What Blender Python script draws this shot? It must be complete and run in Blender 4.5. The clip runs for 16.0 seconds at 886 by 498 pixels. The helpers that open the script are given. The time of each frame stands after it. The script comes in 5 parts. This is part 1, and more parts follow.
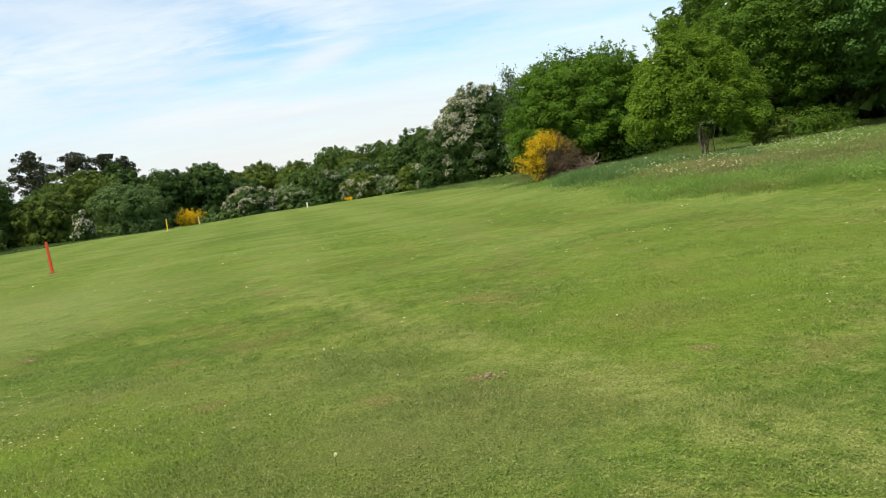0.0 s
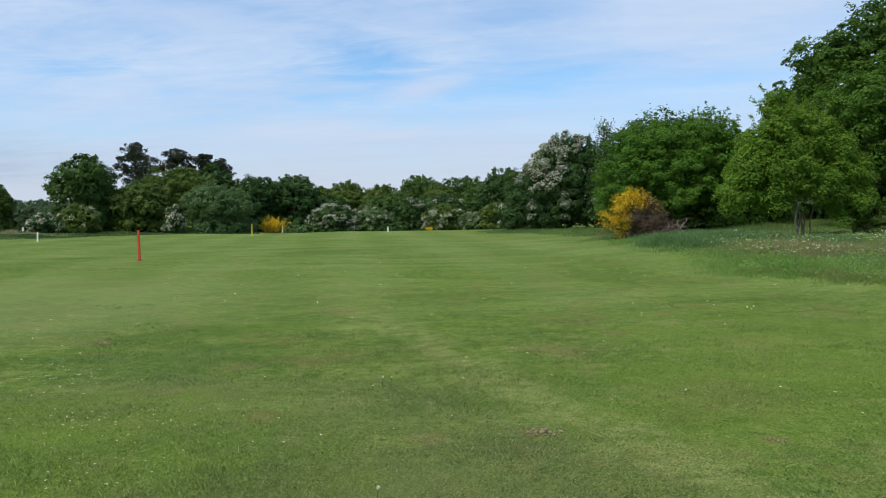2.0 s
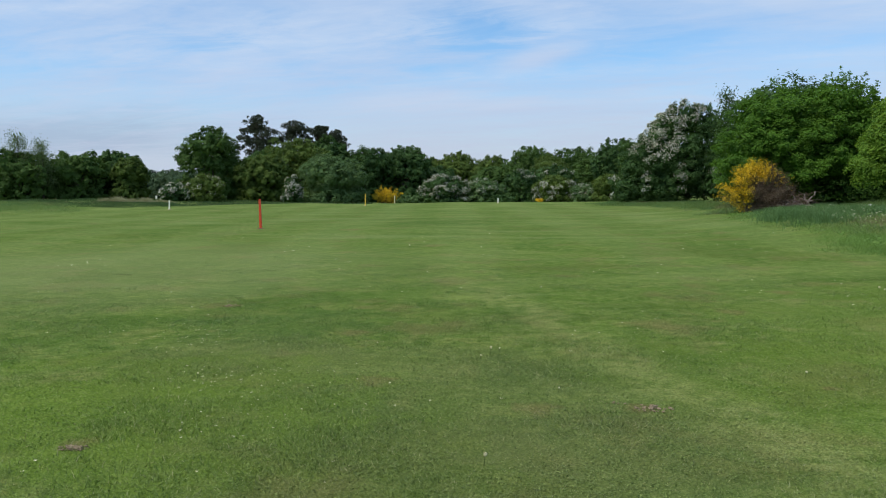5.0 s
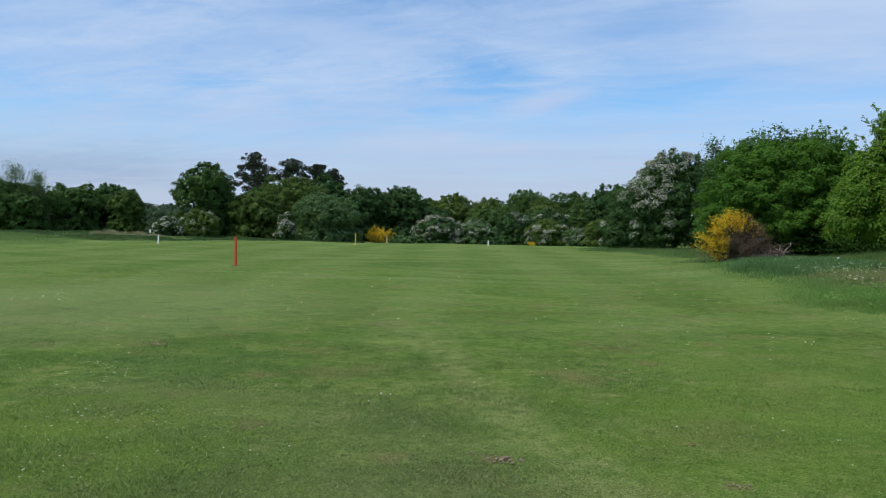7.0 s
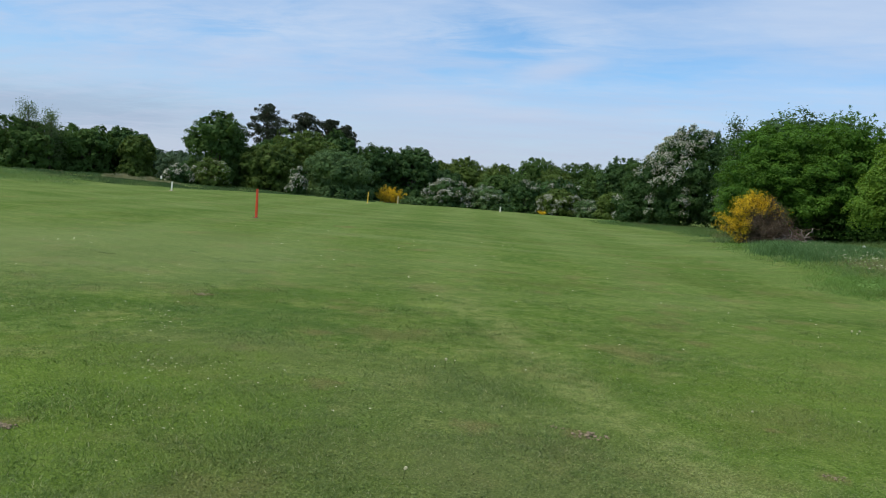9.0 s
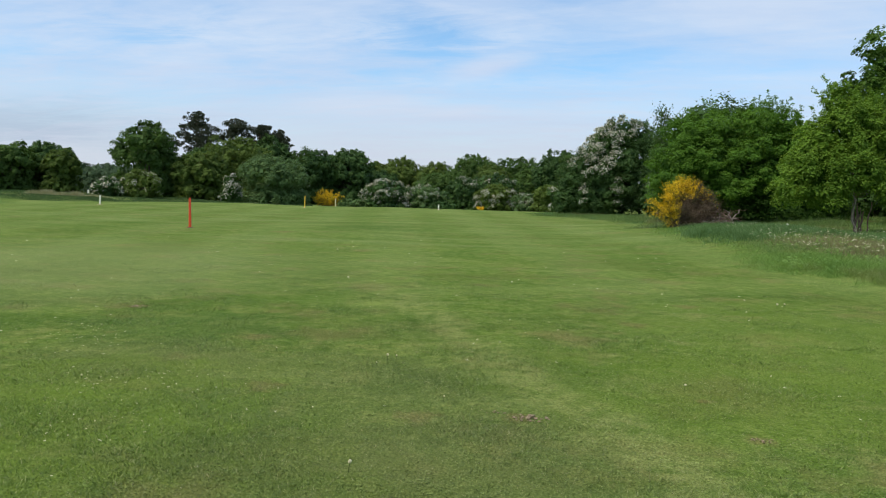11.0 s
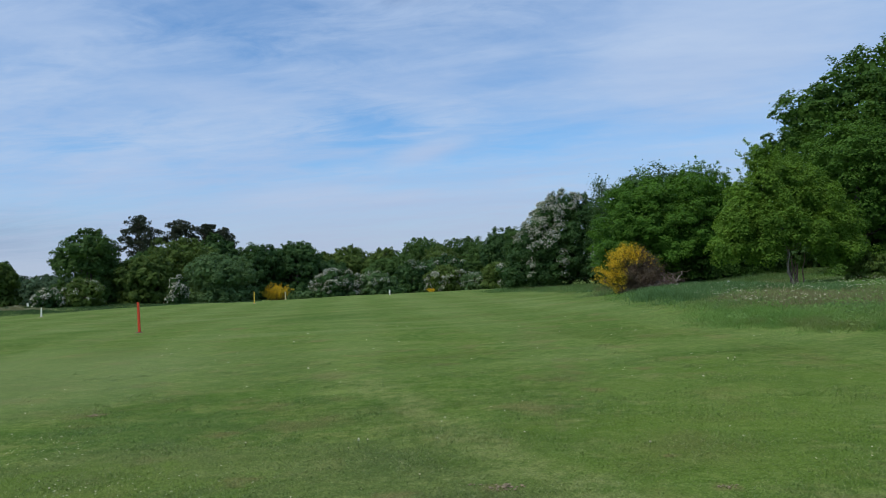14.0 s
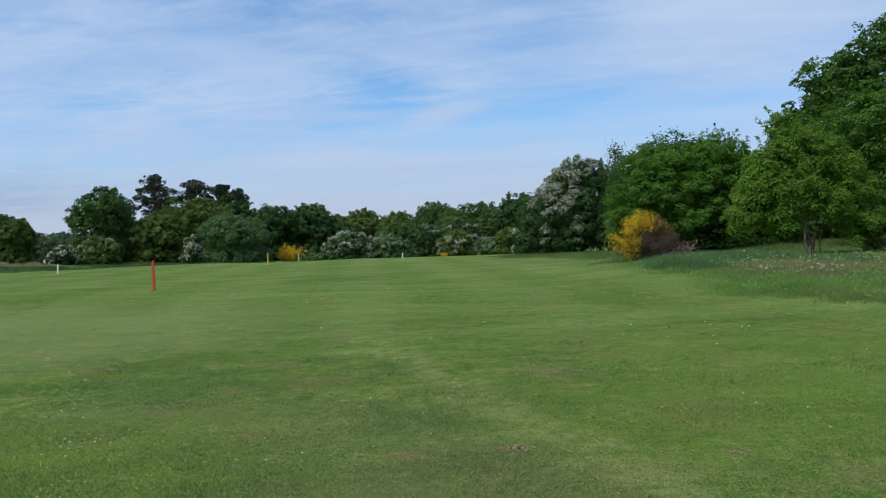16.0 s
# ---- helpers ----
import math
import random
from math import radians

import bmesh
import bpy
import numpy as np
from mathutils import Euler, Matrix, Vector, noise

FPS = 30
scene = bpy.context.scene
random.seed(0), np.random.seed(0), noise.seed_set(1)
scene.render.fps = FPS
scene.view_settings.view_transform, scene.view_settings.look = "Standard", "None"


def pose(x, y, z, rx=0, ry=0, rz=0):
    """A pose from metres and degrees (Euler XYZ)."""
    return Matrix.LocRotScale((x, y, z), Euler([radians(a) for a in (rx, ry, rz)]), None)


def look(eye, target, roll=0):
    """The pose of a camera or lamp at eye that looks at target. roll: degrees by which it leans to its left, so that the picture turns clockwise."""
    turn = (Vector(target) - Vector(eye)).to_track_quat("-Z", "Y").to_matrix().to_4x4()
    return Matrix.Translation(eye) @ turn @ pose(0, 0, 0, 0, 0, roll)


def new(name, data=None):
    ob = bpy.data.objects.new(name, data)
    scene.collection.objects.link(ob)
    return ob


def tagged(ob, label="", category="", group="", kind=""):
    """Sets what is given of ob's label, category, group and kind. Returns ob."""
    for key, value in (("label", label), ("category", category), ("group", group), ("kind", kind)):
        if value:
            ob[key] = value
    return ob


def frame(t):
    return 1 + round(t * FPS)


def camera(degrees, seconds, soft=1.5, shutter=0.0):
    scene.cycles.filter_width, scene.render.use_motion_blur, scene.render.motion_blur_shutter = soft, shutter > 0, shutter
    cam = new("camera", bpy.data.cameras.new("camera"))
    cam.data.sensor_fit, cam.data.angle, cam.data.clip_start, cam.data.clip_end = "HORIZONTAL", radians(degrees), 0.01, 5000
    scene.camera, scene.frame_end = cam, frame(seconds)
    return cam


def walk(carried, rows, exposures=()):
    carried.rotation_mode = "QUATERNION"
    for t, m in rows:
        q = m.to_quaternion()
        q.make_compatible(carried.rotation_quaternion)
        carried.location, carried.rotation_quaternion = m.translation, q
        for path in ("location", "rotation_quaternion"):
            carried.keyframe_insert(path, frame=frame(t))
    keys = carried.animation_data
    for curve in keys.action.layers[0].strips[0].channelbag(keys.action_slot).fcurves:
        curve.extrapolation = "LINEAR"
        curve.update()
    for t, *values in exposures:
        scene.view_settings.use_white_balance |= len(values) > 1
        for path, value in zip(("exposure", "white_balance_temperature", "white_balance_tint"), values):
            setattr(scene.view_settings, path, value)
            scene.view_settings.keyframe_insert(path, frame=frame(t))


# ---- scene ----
cam = camera(60.59, 16.0, soft=1.0)
PATH = [
    (0.0, pose(0.026, -0.022, 1.565, 84.70, 8.88, -5.77)),
    (0.5, pose(0.026, -0.012, 1.600, 86.66, 6.06, -2.56)),
    (1.0, pose(0.020, 0.015, 1.603, 88.00, 3.69, 0.55)),
    (1.5, pose(0.018, 0.022, 1.600, 88.13, 2.19, 0.79)),
    (2.0, pose(0.022, 0.024, 1.593, 88.05, 0.99, 0.38)),
    (2.5, pose(0.030, 0.017, 1.599, 88.15, 1.11, -0.34)),
    (3.0, pose(0.037, 0.013, 1.601, 88.33, 1.07, -0.76)),
    (3.5, pose(0.000, 0.000, 1.600, 88.50, 0.00, 0.00)),
    (4.0, pose(-0.016, -0.005, 1.599, 88.24, -0.16, 1.62)),
    (4.5, pose(-0.024, -0.028, 1.598, 86.76, 0.12, 5.61)),
    (4.7, pose(-0.040, -0.032, 1.599, 85.93, 0.41, 7.42)),
    (6.8, pose(1.112, -0.027, 1.672, 88.50, 0.51, 10.84)),
    (7.0, pose(1.095, -0.001, 1.683, 89.03, -0.93, 8.86)),
    (7.5, pose(0.768, 0.007, 1.711, 89.92, -0.94, 7.25)),
    (8.0, pose(0.439, 0.031, 1.710, 88.92, -1.74, 8.60)),
    (8.5, pose(0.405, 0.030, 1.675, 86.92, -3.76, 9.72)),
    (8.7, pose(0.396, 0.018, 1.680, 86.40, -4.04, 9.54)),
    (10.8, pose(0.416, 0.001, 1.644, 86.21, -2.47, 5.45)),
    (11.0, pose(0.459, -0.041, 1.637, 86.43, -1.53, 4.58)),
    (11.5, pose(0.568, -0.126, 1.655, 89.00, 0.27, 2.16)),
    (12.0, pose(0.556, -0.239, 1.651, 92.27, 1.94, 1.35)),
    (12.5, pose(0.453, -0.301, 1.649, 95.13, 3.12, 1.73)),
    (13.0, pose(0.412, -0.320, 1.624, 95.19, 2.58, 1.31)),
    (13.5, pose(0.413, -0.285, 1.617, 93.86, 3.56, 0.52)),
    (14.0, pose(0.386, -0.304, 1.613, 92.65, 3.00, 0.78)),
    (14.5, pose(0.395, -0.302, 1.623, 92.73, 1.54, 0.51)),
    (15.0, pose(0.389, -0.296, 1.610, 92.67, 0.91, 0.30)),
    (15.5, pose(0.379, -0.275, 1.604, 92.00, 1.32, 1.18)),
    (16.0, pose(0.369, -0.242, 1.579, 90.03, 1.93, 1.74)),
]
EXPOSURES = [(0.0, 0.39, 7950, 8), (0.5, 0.29, 7600, 8), (1.0, 0.05, 6600, 9), (1.5, -0.06, 6400, 10), (3.5, -0.06, 6320, 10), (4.5, -0.13, 6300, 10), (7.0, -0.26, 5950, 10), (8.5, -0.24, 6080, 10), (11.0, -0.01, 6620, 10), (11.5, -0.11, 6080, 10), (12.0, -0.2, 6000, 10), (12.5, -0.40, 5850, 10), (13.5, -0.40, 5850, 10), (15.0, -0.36, 5890, 10), (16.0, -0.29, 5970, 10)]

walk(cam, PATH, EXPOSURES)

# ---- world, sun ----
SUN_ELEVATION, SUN_AZIMUTH = 55.0, 235.0   # azimuth: degrees clockwise from +y, the side the light comes from


def maths(nt, op, a, b=None, c=None, clamp=False):
    n = nt.nodes.new("ShaderNodeMath")
    n.operation, n.use_clamp = op, clamp
    for k, v in enumerate((a, b, c)):
        if v is None:
            continue
        if isinstance(v, (int, float)):
            n.inputs[k].default_value = v
        else:
            nt.links.new(v, n.inputs[k])
    return n.outputs[0]


def ramp(nt, value, lo, hi, a=0.0, b=1.0):
    n = nt.nodes.new("ShaderNodeMapRange")
    n.interpolation_type = "SMOOTHSTEP"
    nt.links.new(value, n.inputs[0])
    for k, v in enumerate((lo, hi, a, b)):
        n.inputs[k + 1].default_value = v
    return n.outputs[0]


def mix(nt, fac, a, b, blend="MIX"):
    n = nt.nodes.new("ShaderNodeMix")
    n.data_type, n.blend_type = "RGBA", blend
    for k, v in ((0, fac), (6, a), (7, b)):
        if isinstance(v, (int, float)):
            n.inputs[k].default_value = v
        elif isinstance(v, tuple):
            n.inputs[k].default_value = (*v, 1)
        else:
            nt.links.new(v, n.inputs[k])
    return n.outputs[2]


def noise_tex(nt, vector, scale, detail=4.0, rough=0.55, distortion=0.0):
    n = nt.nodes.new("ShaderNodeTexNoise")
    n.inputs["Scale"].default_value = scale
    n.inputs["Detail"].default_value = detail
    n.inputs["Roughness"].default_value = rough
    n.inputs["Distortion"].default_value = distortion
    if vector is not None:
        nt.links.new(vector, n.inputs["Vector"])
    return n.outputs[0]


def mapped(nt, vector, scale=(1, 1, 1), turn=0.0, shift=(0, 0, 0)):
    n = nt.nodes.new("ShaderNodeMapping")
    n.inputs["Scale"].default_value = scale
    n.inputs["Rotation"].default_value = (0, 0, radians(turn))
    n.inputs["Location"].default_value = shift
    nt.links.new(vector, n.inputs["Vector"])
    return n.outputs[0]


world = bpy.data.worlds.new("sky")
scene.world = world
world.use_nodes = True
wt = world.node_tree
wt.nodes.clear()
coord = wt.nodes.new("ShaderNodeTexCoord").outputs["Generated"]
sep = wt.nodes.new("ShaderNodeSeparateXYZ")
wt.links.new(coord, sep.inputs[0])
azimuth = maths(wt, "MULTIPLY", maths(wt, "ARCTAN2", sep.outputs[0], sep.outputs[1]), 57.2958)
height = maths(wt, "MULTIPLY", maths(wt, "ARCSINE", sep.outputs[2]), 57.2958)
sky = wt.nodes.new("ShaderNodeTexSky")
sky.sky_type, sky.sun_disc = "NISHITA", False
sky.sun_elevation, sky.sun_rotation = radians(SUN_ELEVATION), radians(SUN_AZIMUTH)
sky.air_density, sky.dust_density, sky.ozone_density = 1.0, 0.5, 2.5
clear = mix(wt, 1.0, sky.outputs[0], (0.131, 0.164, 0.180), "MULTIPLY")
# thin cloud sheets on a flat layer overhead
low = maths(wt, "ADD", maths(wt, "MAXIMUM", sep.outputs[2], 0.0), 0.10)
flat = wt.nodes.new("ShaderNodeCombineXYZ")
wt.links.new(maths(wt, "DIVIDE", sep.outputs[0], low), flat.inputs[0])
wt.links.new(maths(wt, "DIVIDE", sep.outputs[1], low), flat.inputs[1])
wide = noise_tex(wt, mapped(wt, flat.outputs[0], (0.6, 1.0, 1), 12, (3.1, 0.4, 0)), 0.9, 5, 0.5, 0.4)
fine = noise_tex(wt, mapped(wt, flat.outputs[0], (1.0, 1.7, 1), 25, (0.7, 1.9, 2)), 2.3, 9, 0.62, 0.8)
wisp = noise_tex(wt, mapped(wt, flat.outputs[0], (1.0, 1.5, 1), 32, (1.3, 0.2, 4)), 6.5, 8, 0.65, 0.6)
cover = maths(wt, "ADD", maths(wt, "MULTIPLY", wide, 0.85), maths(wt, "MULTIPLY", fine, 0.70))
cover = maths(wt, "ADD", cover, maths(wt, "MULTIPLY", wisp, 0.30))
# long thin filaments, combed one way
combed = mapped(wt, mapped(wt, flat.outputs[0], turn=17), (0.34, 1, 1), 0, (2.7, 0.9, 0))
strand = noise_tex(wt, combed, 2.6, 7, 0.58, 0.9)
cover = maths(wt, "ADD", cover, maths(wt, "MULTIPLY", maths(wt, "SUBTRACT", strand, 0.5), 0.6))


def lobe(az, el, waz, wel, tilt=0.0):
    """A soft patch of the sky about a direction: 1 in its middle, 0 outside."""
    c, s = math.cos(radians(tilt)), math.sin(radians(tilt))
    da, de = maths(wt, "SUBTRACT", azimuth, az), maths(wt, "SUBTRACT", height, el)
    u = maths(wt, "ADD", maths(wt, "MULTIPLY", da, c / waz), maths(wt, "MULTIPLY", de, s / waz))
    v = maths(wt, "SUBTRACT", maths(wt, "MULTIPLY", de, c / wel), maths(wt, "MULTIPLY", da, s / wel))
    r = maths(wt, "SQRT", maths(wt, "ADD", maths(wt, "MULTIPLY", u, u), maths(wt, "MULTIPLY", v, v)))
    r = maths(wt, "ADD", r, maths(wt, "MULTIPLY", maths(wt, "SUBTRACT", fine, 0.5), 1.6))
    return ramp(wt, r, 1.0, 0.0)


for az, el, waz, wel, tilt, gain in ((-6.0, 12.4, 6.5, 2.6, -8, -0.36), (-17, 21, 16, 5.0, 6, -0.2), (-27, 11.0, 6, 1.3, 0, -0.22), (-13, 8.8, 6, 1.0, 4, -0.2),
                                     (11, 20.5, 12, 4.0, 4, -0.18), (9, 10.5, 7, 1.2, 8, -0.15), (-1.4, 10.0, 5.0, 1.3, 12, 0.5), (-18, 14.4, 8, 2.0, -6, 0.25),
                                     (-31, 19, 8, 2.5, 0, 0.3), (2, 16, 9, 2.0, 12, 0.18), (20, 15, 15, 9, 0, 0.36), (-8, 6.5, 18, 2.0, 0, 0.22)):
    cover = maths(wt, "ADD", cover, maths(wt, "MULTIPLY", lobe(az, el, waz, wel, tilt), gain))
cover = ramp(wt, cover, 0.40, 1.38)
haze = ramp(wt, height, 10.0, 1.5, 0.0, 0.92)
shade = ramp(wt, noise_tex(wt, mapped(wt, flat.outputs[0], (0.5, 1.3, 1), 5, (5, 2, 0)), 1.6, 5), 0.3, 0.75)
shade = maths(wt, "MULTIPLY", shade, ramp(wt, height, 3.0, 10.0, 0.45, 1.0))
cloud = mix(wt, shade, (0.545, 0.687, 0.915), (0.672, 0.787, 0.955))
dim = maths(wt, "MAXIMUM", maths(wt, "MAXIMUM", lobe(-2.6, 22.6, 5.2, 2.8), lobe(-6.0, 24.8, 5.0, 2.0)), maths(wt, "MULTIPLY", lobe(-37, 4.2, 20, 2.4, 3), 0.62))
dim = maths(wt, "MAXIMUM", dim, maths(wt, "MAXIMUM", maths(wt, "MULTIPLY", lobe(34, 24, 10, 6), 0.6), maths(wt, "MULTIPLY", lobe(8, 24.4, 4, 1.5), 0.4)))
cloud = mix(wt, maths(wt, "MULTIPLY", dim, 0.95), cloud, (0.33, 0.39, 0.52))
cover = maths(wt, "MAXIMUM", cover, maths(wt, "MULTIPLY", dim, 0.9))
colour = mix(wt, cover, clear, cloud)
veil = mix(wt, maths(wt, "MULTIPLY", dim, 0.8), (0.622, 0.676, 0.790), (0.32, 0.43, 0.61))
colour = mix(wt, haze, colour, veil)
back = wt.nodes.new("ShaderNodeBackground")
wt.links.new(colour, back.inputs[0])
back.inputs[1].default_value = 1.0
wt.links.new(back.outputs[0], wt.nodes.new("ShaderNodeOutputWorld").inputs[0])

sun = new("sun", bpy.data.lights.new("sun", "SUN"))
sun.data.energy, sun.data.angle, sun.data.color = 3.85, radians(20), (1.0, 0.92, 0.78)
a, e = radians(SUN_AZIMUTH), radians(SUN_ELEVATION)
sun.matrix_world = look((60 * math.sin(a) * math.cos(e), 60 * math.cos(a) * math.cos(e), 60 * math.sin(e)), (0, 0, 0))

# ---- materials ----


def material(name):
    m = bpy.data.materials.new(name)
    m.use_nodes = True
    nt = m.node_tree
    b = nt.nodes["Principled BSDF"]
    return m, nt, b


def position(nt):
    return nt.nodes.new("ShaderNodeNewGeometry").outputs["Position"]


def island(nt):
    return nt.nodes.new("ShaderNodeNewGeometry").outputs["Random Per Island"]


def bumped(nt, b, value, strength, distance):
    n = nt.nodes.new("ShaderNodeBump")
    n.inputs["Strength"].default_value, n.inputs["Distance"].default_value = strength, distance
    nt.links.new(value, n.inputs["Height"])
    nt.links.new(n.outputs[0], b.inputs["Normal"])


def leafy(name, dark, light, rough=0.55, through_light=0.35, hue_noise=0.25, patches=(), grain=0.42):
    """Foliage: a colour for each leaf, light that passes through it, and patches across the crown."""
    m, nt, b = material(name)
    r = island(nt)
    patch = noise_tex(nt, position(nt), hue_noise, 3)
    f = maths(nt, "ADD", maths(nt, "MULTIPLY", r, grain), maths(nt, "MULTIPLY", ramp(nt, patch, 0.3, 0.7), 1.0 - grain))
    c = mix(nt, f, dark, light)
    for k, (tone, scale) in enumerate(patches):
        spread = noise_tex(nt, mapped(nt, position(nt), (1, 1, 1), 0, (4 + 9 * k, 2, 0)), scale, 4, 0.6)
        c = mix(nt, ramp(nt, spread, 0.52, 0.66, 0.0, 0.75), c, tone)
    nt.links.new(c, b.inputs["Base Color"])
    b.inputs["Roughness"].default_value = rough
    b.inputs["Specular IOR Level"].default_value = 0.1
    t = nt.nodes.new("ShaderNodeBsdfTranslucent")
    nt.links.new(mix(nt, 0.5, c, (light[0] * 1.2, light[1] * 1.15, light[2] * 0.6)), t.inputs[0])
    s = nt.nodes.new("ShaderNodeMixShader")
    s.inputs[0].default_value = through_light
    nt.links.new(b.outputs[0], s.inputs[1])
    nt.links.new(t.outputs[0], s.inputs[2])
    nt.links.new(s.outputs[0], nt.nodes["Material Output"].inputs[0])
    return m


def distance_to(nt, p, x, y):
    """How far a place lies from (x, y) in plan."""
    d = nt.nodes.new("ShaderNodeVectorMath")
    d.operation = "DISTANCE"
    nt.links.new(mapped(nt, p, (1, 1, 0)), d.inputs[0])
    d.inputs[1].default_value = (x, y, 0)
    return d.outputs[1]


def lawn_colour(nt):
    """The mown turf's colour from place to place: greens, dry yellow patches, mower stripes, a paler trodden strip."""
    p = position(nt)
    s = nt.nodes.new("ShaderNodeSeparateXYZ")
    nt.links.new(p, s.inputs[0])
    x, y = s.outputs[0], s.outputs[1]
    big = noise_tex(nt, mapped(nt, p, (1, 0.7, 1)), 0.16, 4)
    mid = noise_tex(nt, p, 0.85, 5, 0.6)
    small = noise_tex(nt, p, 4.5, 6, 0.7)
    patch = noise_tex(nt, mapped(nt, p, (1, 1, 1), 30, (7, 3, 0)), 1.3, 6, 0.65, 0.4)
    tuft = noise_tex(nt, mapped(nt, p, (1, 1, 1), 0, (2, 9, 0)), 11, 4, 0.65)
    c = mix(nt, ramp(nt, mid, 0.32, 0.68), (0.095, 0.167, 0.034), (0.159, 0.239, 0.049))
    c = mix(nt, maths(nt, "MULTIPLY", ramp(nt, big, 0.42, 0.72), 0.5), c, (0.174, 0.261, 0.061))
    c = mix(nt, maths(nt, "MULTIPLY", ramp(nt, patch, 0.48, 0.33), 0.7), c, (0.074, 0.156, 0.022))
    c = mix(nt, maths(nt, "MULTIPLY", ramp(nt, patch, 0.52, 0.66), 0.65), c, (0.227, 0.245, 0.081))
    c = mix(nt, maths(nt, "MULTIPLY", ramp(nt, small, 0.50, 0.64), 0.7), c, (0.225, 0.286, 0.079))
    c = mix(nt, maths(nt, "MULTIPLY", ramp(nt, small, 0.50, 0.35), 0.72), c, (0.066, 0.132, 0.020))
    c = mix(nt, maths(nt, "MULTIPLY", ramp(nt, tuft, 0.52, 0.36), 0.55), c, (0.058, 0.111, 0.019))
    c = mix(nt, maths(nt, "MULTIPLY", ramp(nt, tuft, 0.56, 0.72), 0.5), c, (0.275, 0.317, 0.102))
    dry = noise_tex(nt, mapped(nt, p, (1, 1, 1), 0, (17, 5, 0)), 0.75, 5, 0.6)
    c = mix(nt, maths(nt, "MULTIPLY", ramp(nt, dry, 0.53, 0.68), 0.6), c, (0.201, 0.177, 0.073))
    # a paler, greyer green mixed in from 10 to 34 m ahead
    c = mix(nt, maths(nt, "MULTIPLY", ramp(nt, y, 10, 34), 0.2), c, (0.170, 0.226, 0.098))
    # broad streaks that lie across: paler growth, worn brownish turf
    streak = noise_tex(nt, mapped(nt, p, (0.32, 1, 1), -8, (3, 11, 0)), 0.5, 5, 0.6, 0.3)
    c = mix(nt, ramp(nt, streak, 0.52, 0.66, 0.0, 0.32), c, (0.238, 0.302, 0.098))
    c = mix(nt, ramp(nt, streak, 0.47, 0.34, 0.0, 0.45), c, (0.108, 0.140, 0.037))
    # mower stripes run ahead, leaning a little to the side
    lane = maths(nt, "ADD", x, maths(nt, "MULTIPLY", y, 0.135))
    lane = maths(nt, "ADD", lane, maths(nt, "MULTIPLY", maths(nt, "SUBTRACT", big, 0.5), 3.2))
    wave = maths(nt, "COSINE", maths(nt, "MULTIPLY", maths(nt, "SUBTRACT", lane, 0.2), 1.45))
    away = ramp(nt, y, 7, 16)
    c = mix(nt, maths(nt, "MULTIPLY", maths(nt, "MULTIPLY", ramp(nt, wave, -0.2, 0.7), away), 0.2), c, (0.214, 0.293, 0.100))
    c = mix(nt, maths(nt, "MULTIPLY", maths(nt, "MULTIPLY", ramp(nt, wave, -0.1, -0.8), away), 0.2), c, (0.090, 0.165, 0.034))
    # cross streaks farther off: shallow swells, paler and darker
    swell = noise_tex(nt, mapped(nt, p, (0.09, 0.42, 1), 6, (2, 7, 0)), 1.0, 4, 0.6, 0.5)
    far = ramp(nt, y, 14, 28)
    c = mix(nt, maths(nt, "MULTIPLY", maths(nt, "MULTIPLY", ramp(nt, swell, 0.52, 0.68), far), 0.5), c, (0.215, 0.282, 0.108))
    c = mix(nt, maths(nt, "MULTIPLY", maths(nt, "MULTIPLY", ramp(nt, swell, 0.48, 0.32), far), 0.5), c, (0.080, 0.150, 0.034))
    # paler turf past a curved rim, darker band within, dull worn and greener patches
    warp = maths(nt, "MULTIPLY", maths(nt, "SUBTRACT", mid, 0.5), 2.4)
    rim = maths(nt, "ADD", distance_to(nt, p, 0.3, 6.0), warp)
    pale = maths(nt, "MULTIPLY", ramp(nt, rim, 6.3, 7.3), ramp(nt, maths(nt, "ADD", distance_to(nt, p, -9.5, 14.5), warp), 9.0, 2.0))
    c = mix(nt, maths(nt, "MULTIPLY", pale, 0.44), c, (0.245, 0.300, 0.125))
    edge = maths(nt, "MULTIPLY", ramp(nt, rim, 5.2, 6.2), ramp(nt, rim, 6.9, 6.3))
    c = mix(nt, maths(nt, "MULTIPLY", maths(nt, "MULTIPLY", edge, ramp(nt, x, 0.0, -3.0)), 0.45), c, (0.085, 0.160, 0.030))
    for px, py, r, amount, tone in ((-0.7, 6.1, 2.6, 0.38, (0.160, 0.182, 0.068)), (0.5, 4.6, 1.4, 0.35, (0.150, 0.170, 0.070)), (-3.1, 6.9, 1.6, 0.4, (0.150, 0.158, 0.072)),
                                    (-1.6, 5.2, 0.9, 0.3, (0.075, 0.140, 0.034)), (-3.3, 8.9, 1.7, 0.45, (0.075, 0.142, 0.036)), (-0.3, 6.5, 0.9, 0.22, (0.075, 0.130, 0.034)),
                                    (-3.2, 5.1, 2.5, 0.6, (0.150, 0.240, 0.032)), (2.6, 6.8, 2.6, 0.5, (0.135, 0.215, 0.030)), (4.6, 9.5, 3.5, 0.45, (0.145, 0.225, 0.038)),
                                    (1.35, 6.9, 0.8, 0.35, (0.072, 0.140, 0.022)), (2.4, 6.5, 0.9, 0.3, (0.150, 0.160, 0.050)), (-5.0, 32.0, 3.0, 0.5, (0.075, 0.145, 0.034)), (-1.5, 11.3, 0.5, 0.6, (0.250, 0.330, 0.085))):
        blot = maths(nt, "ADD", distance_to(nt, p, px, py), maths(nt, "MULTIPLY", maths(nt, "SUBTRACT", patch, 0.5), r * 2.2))
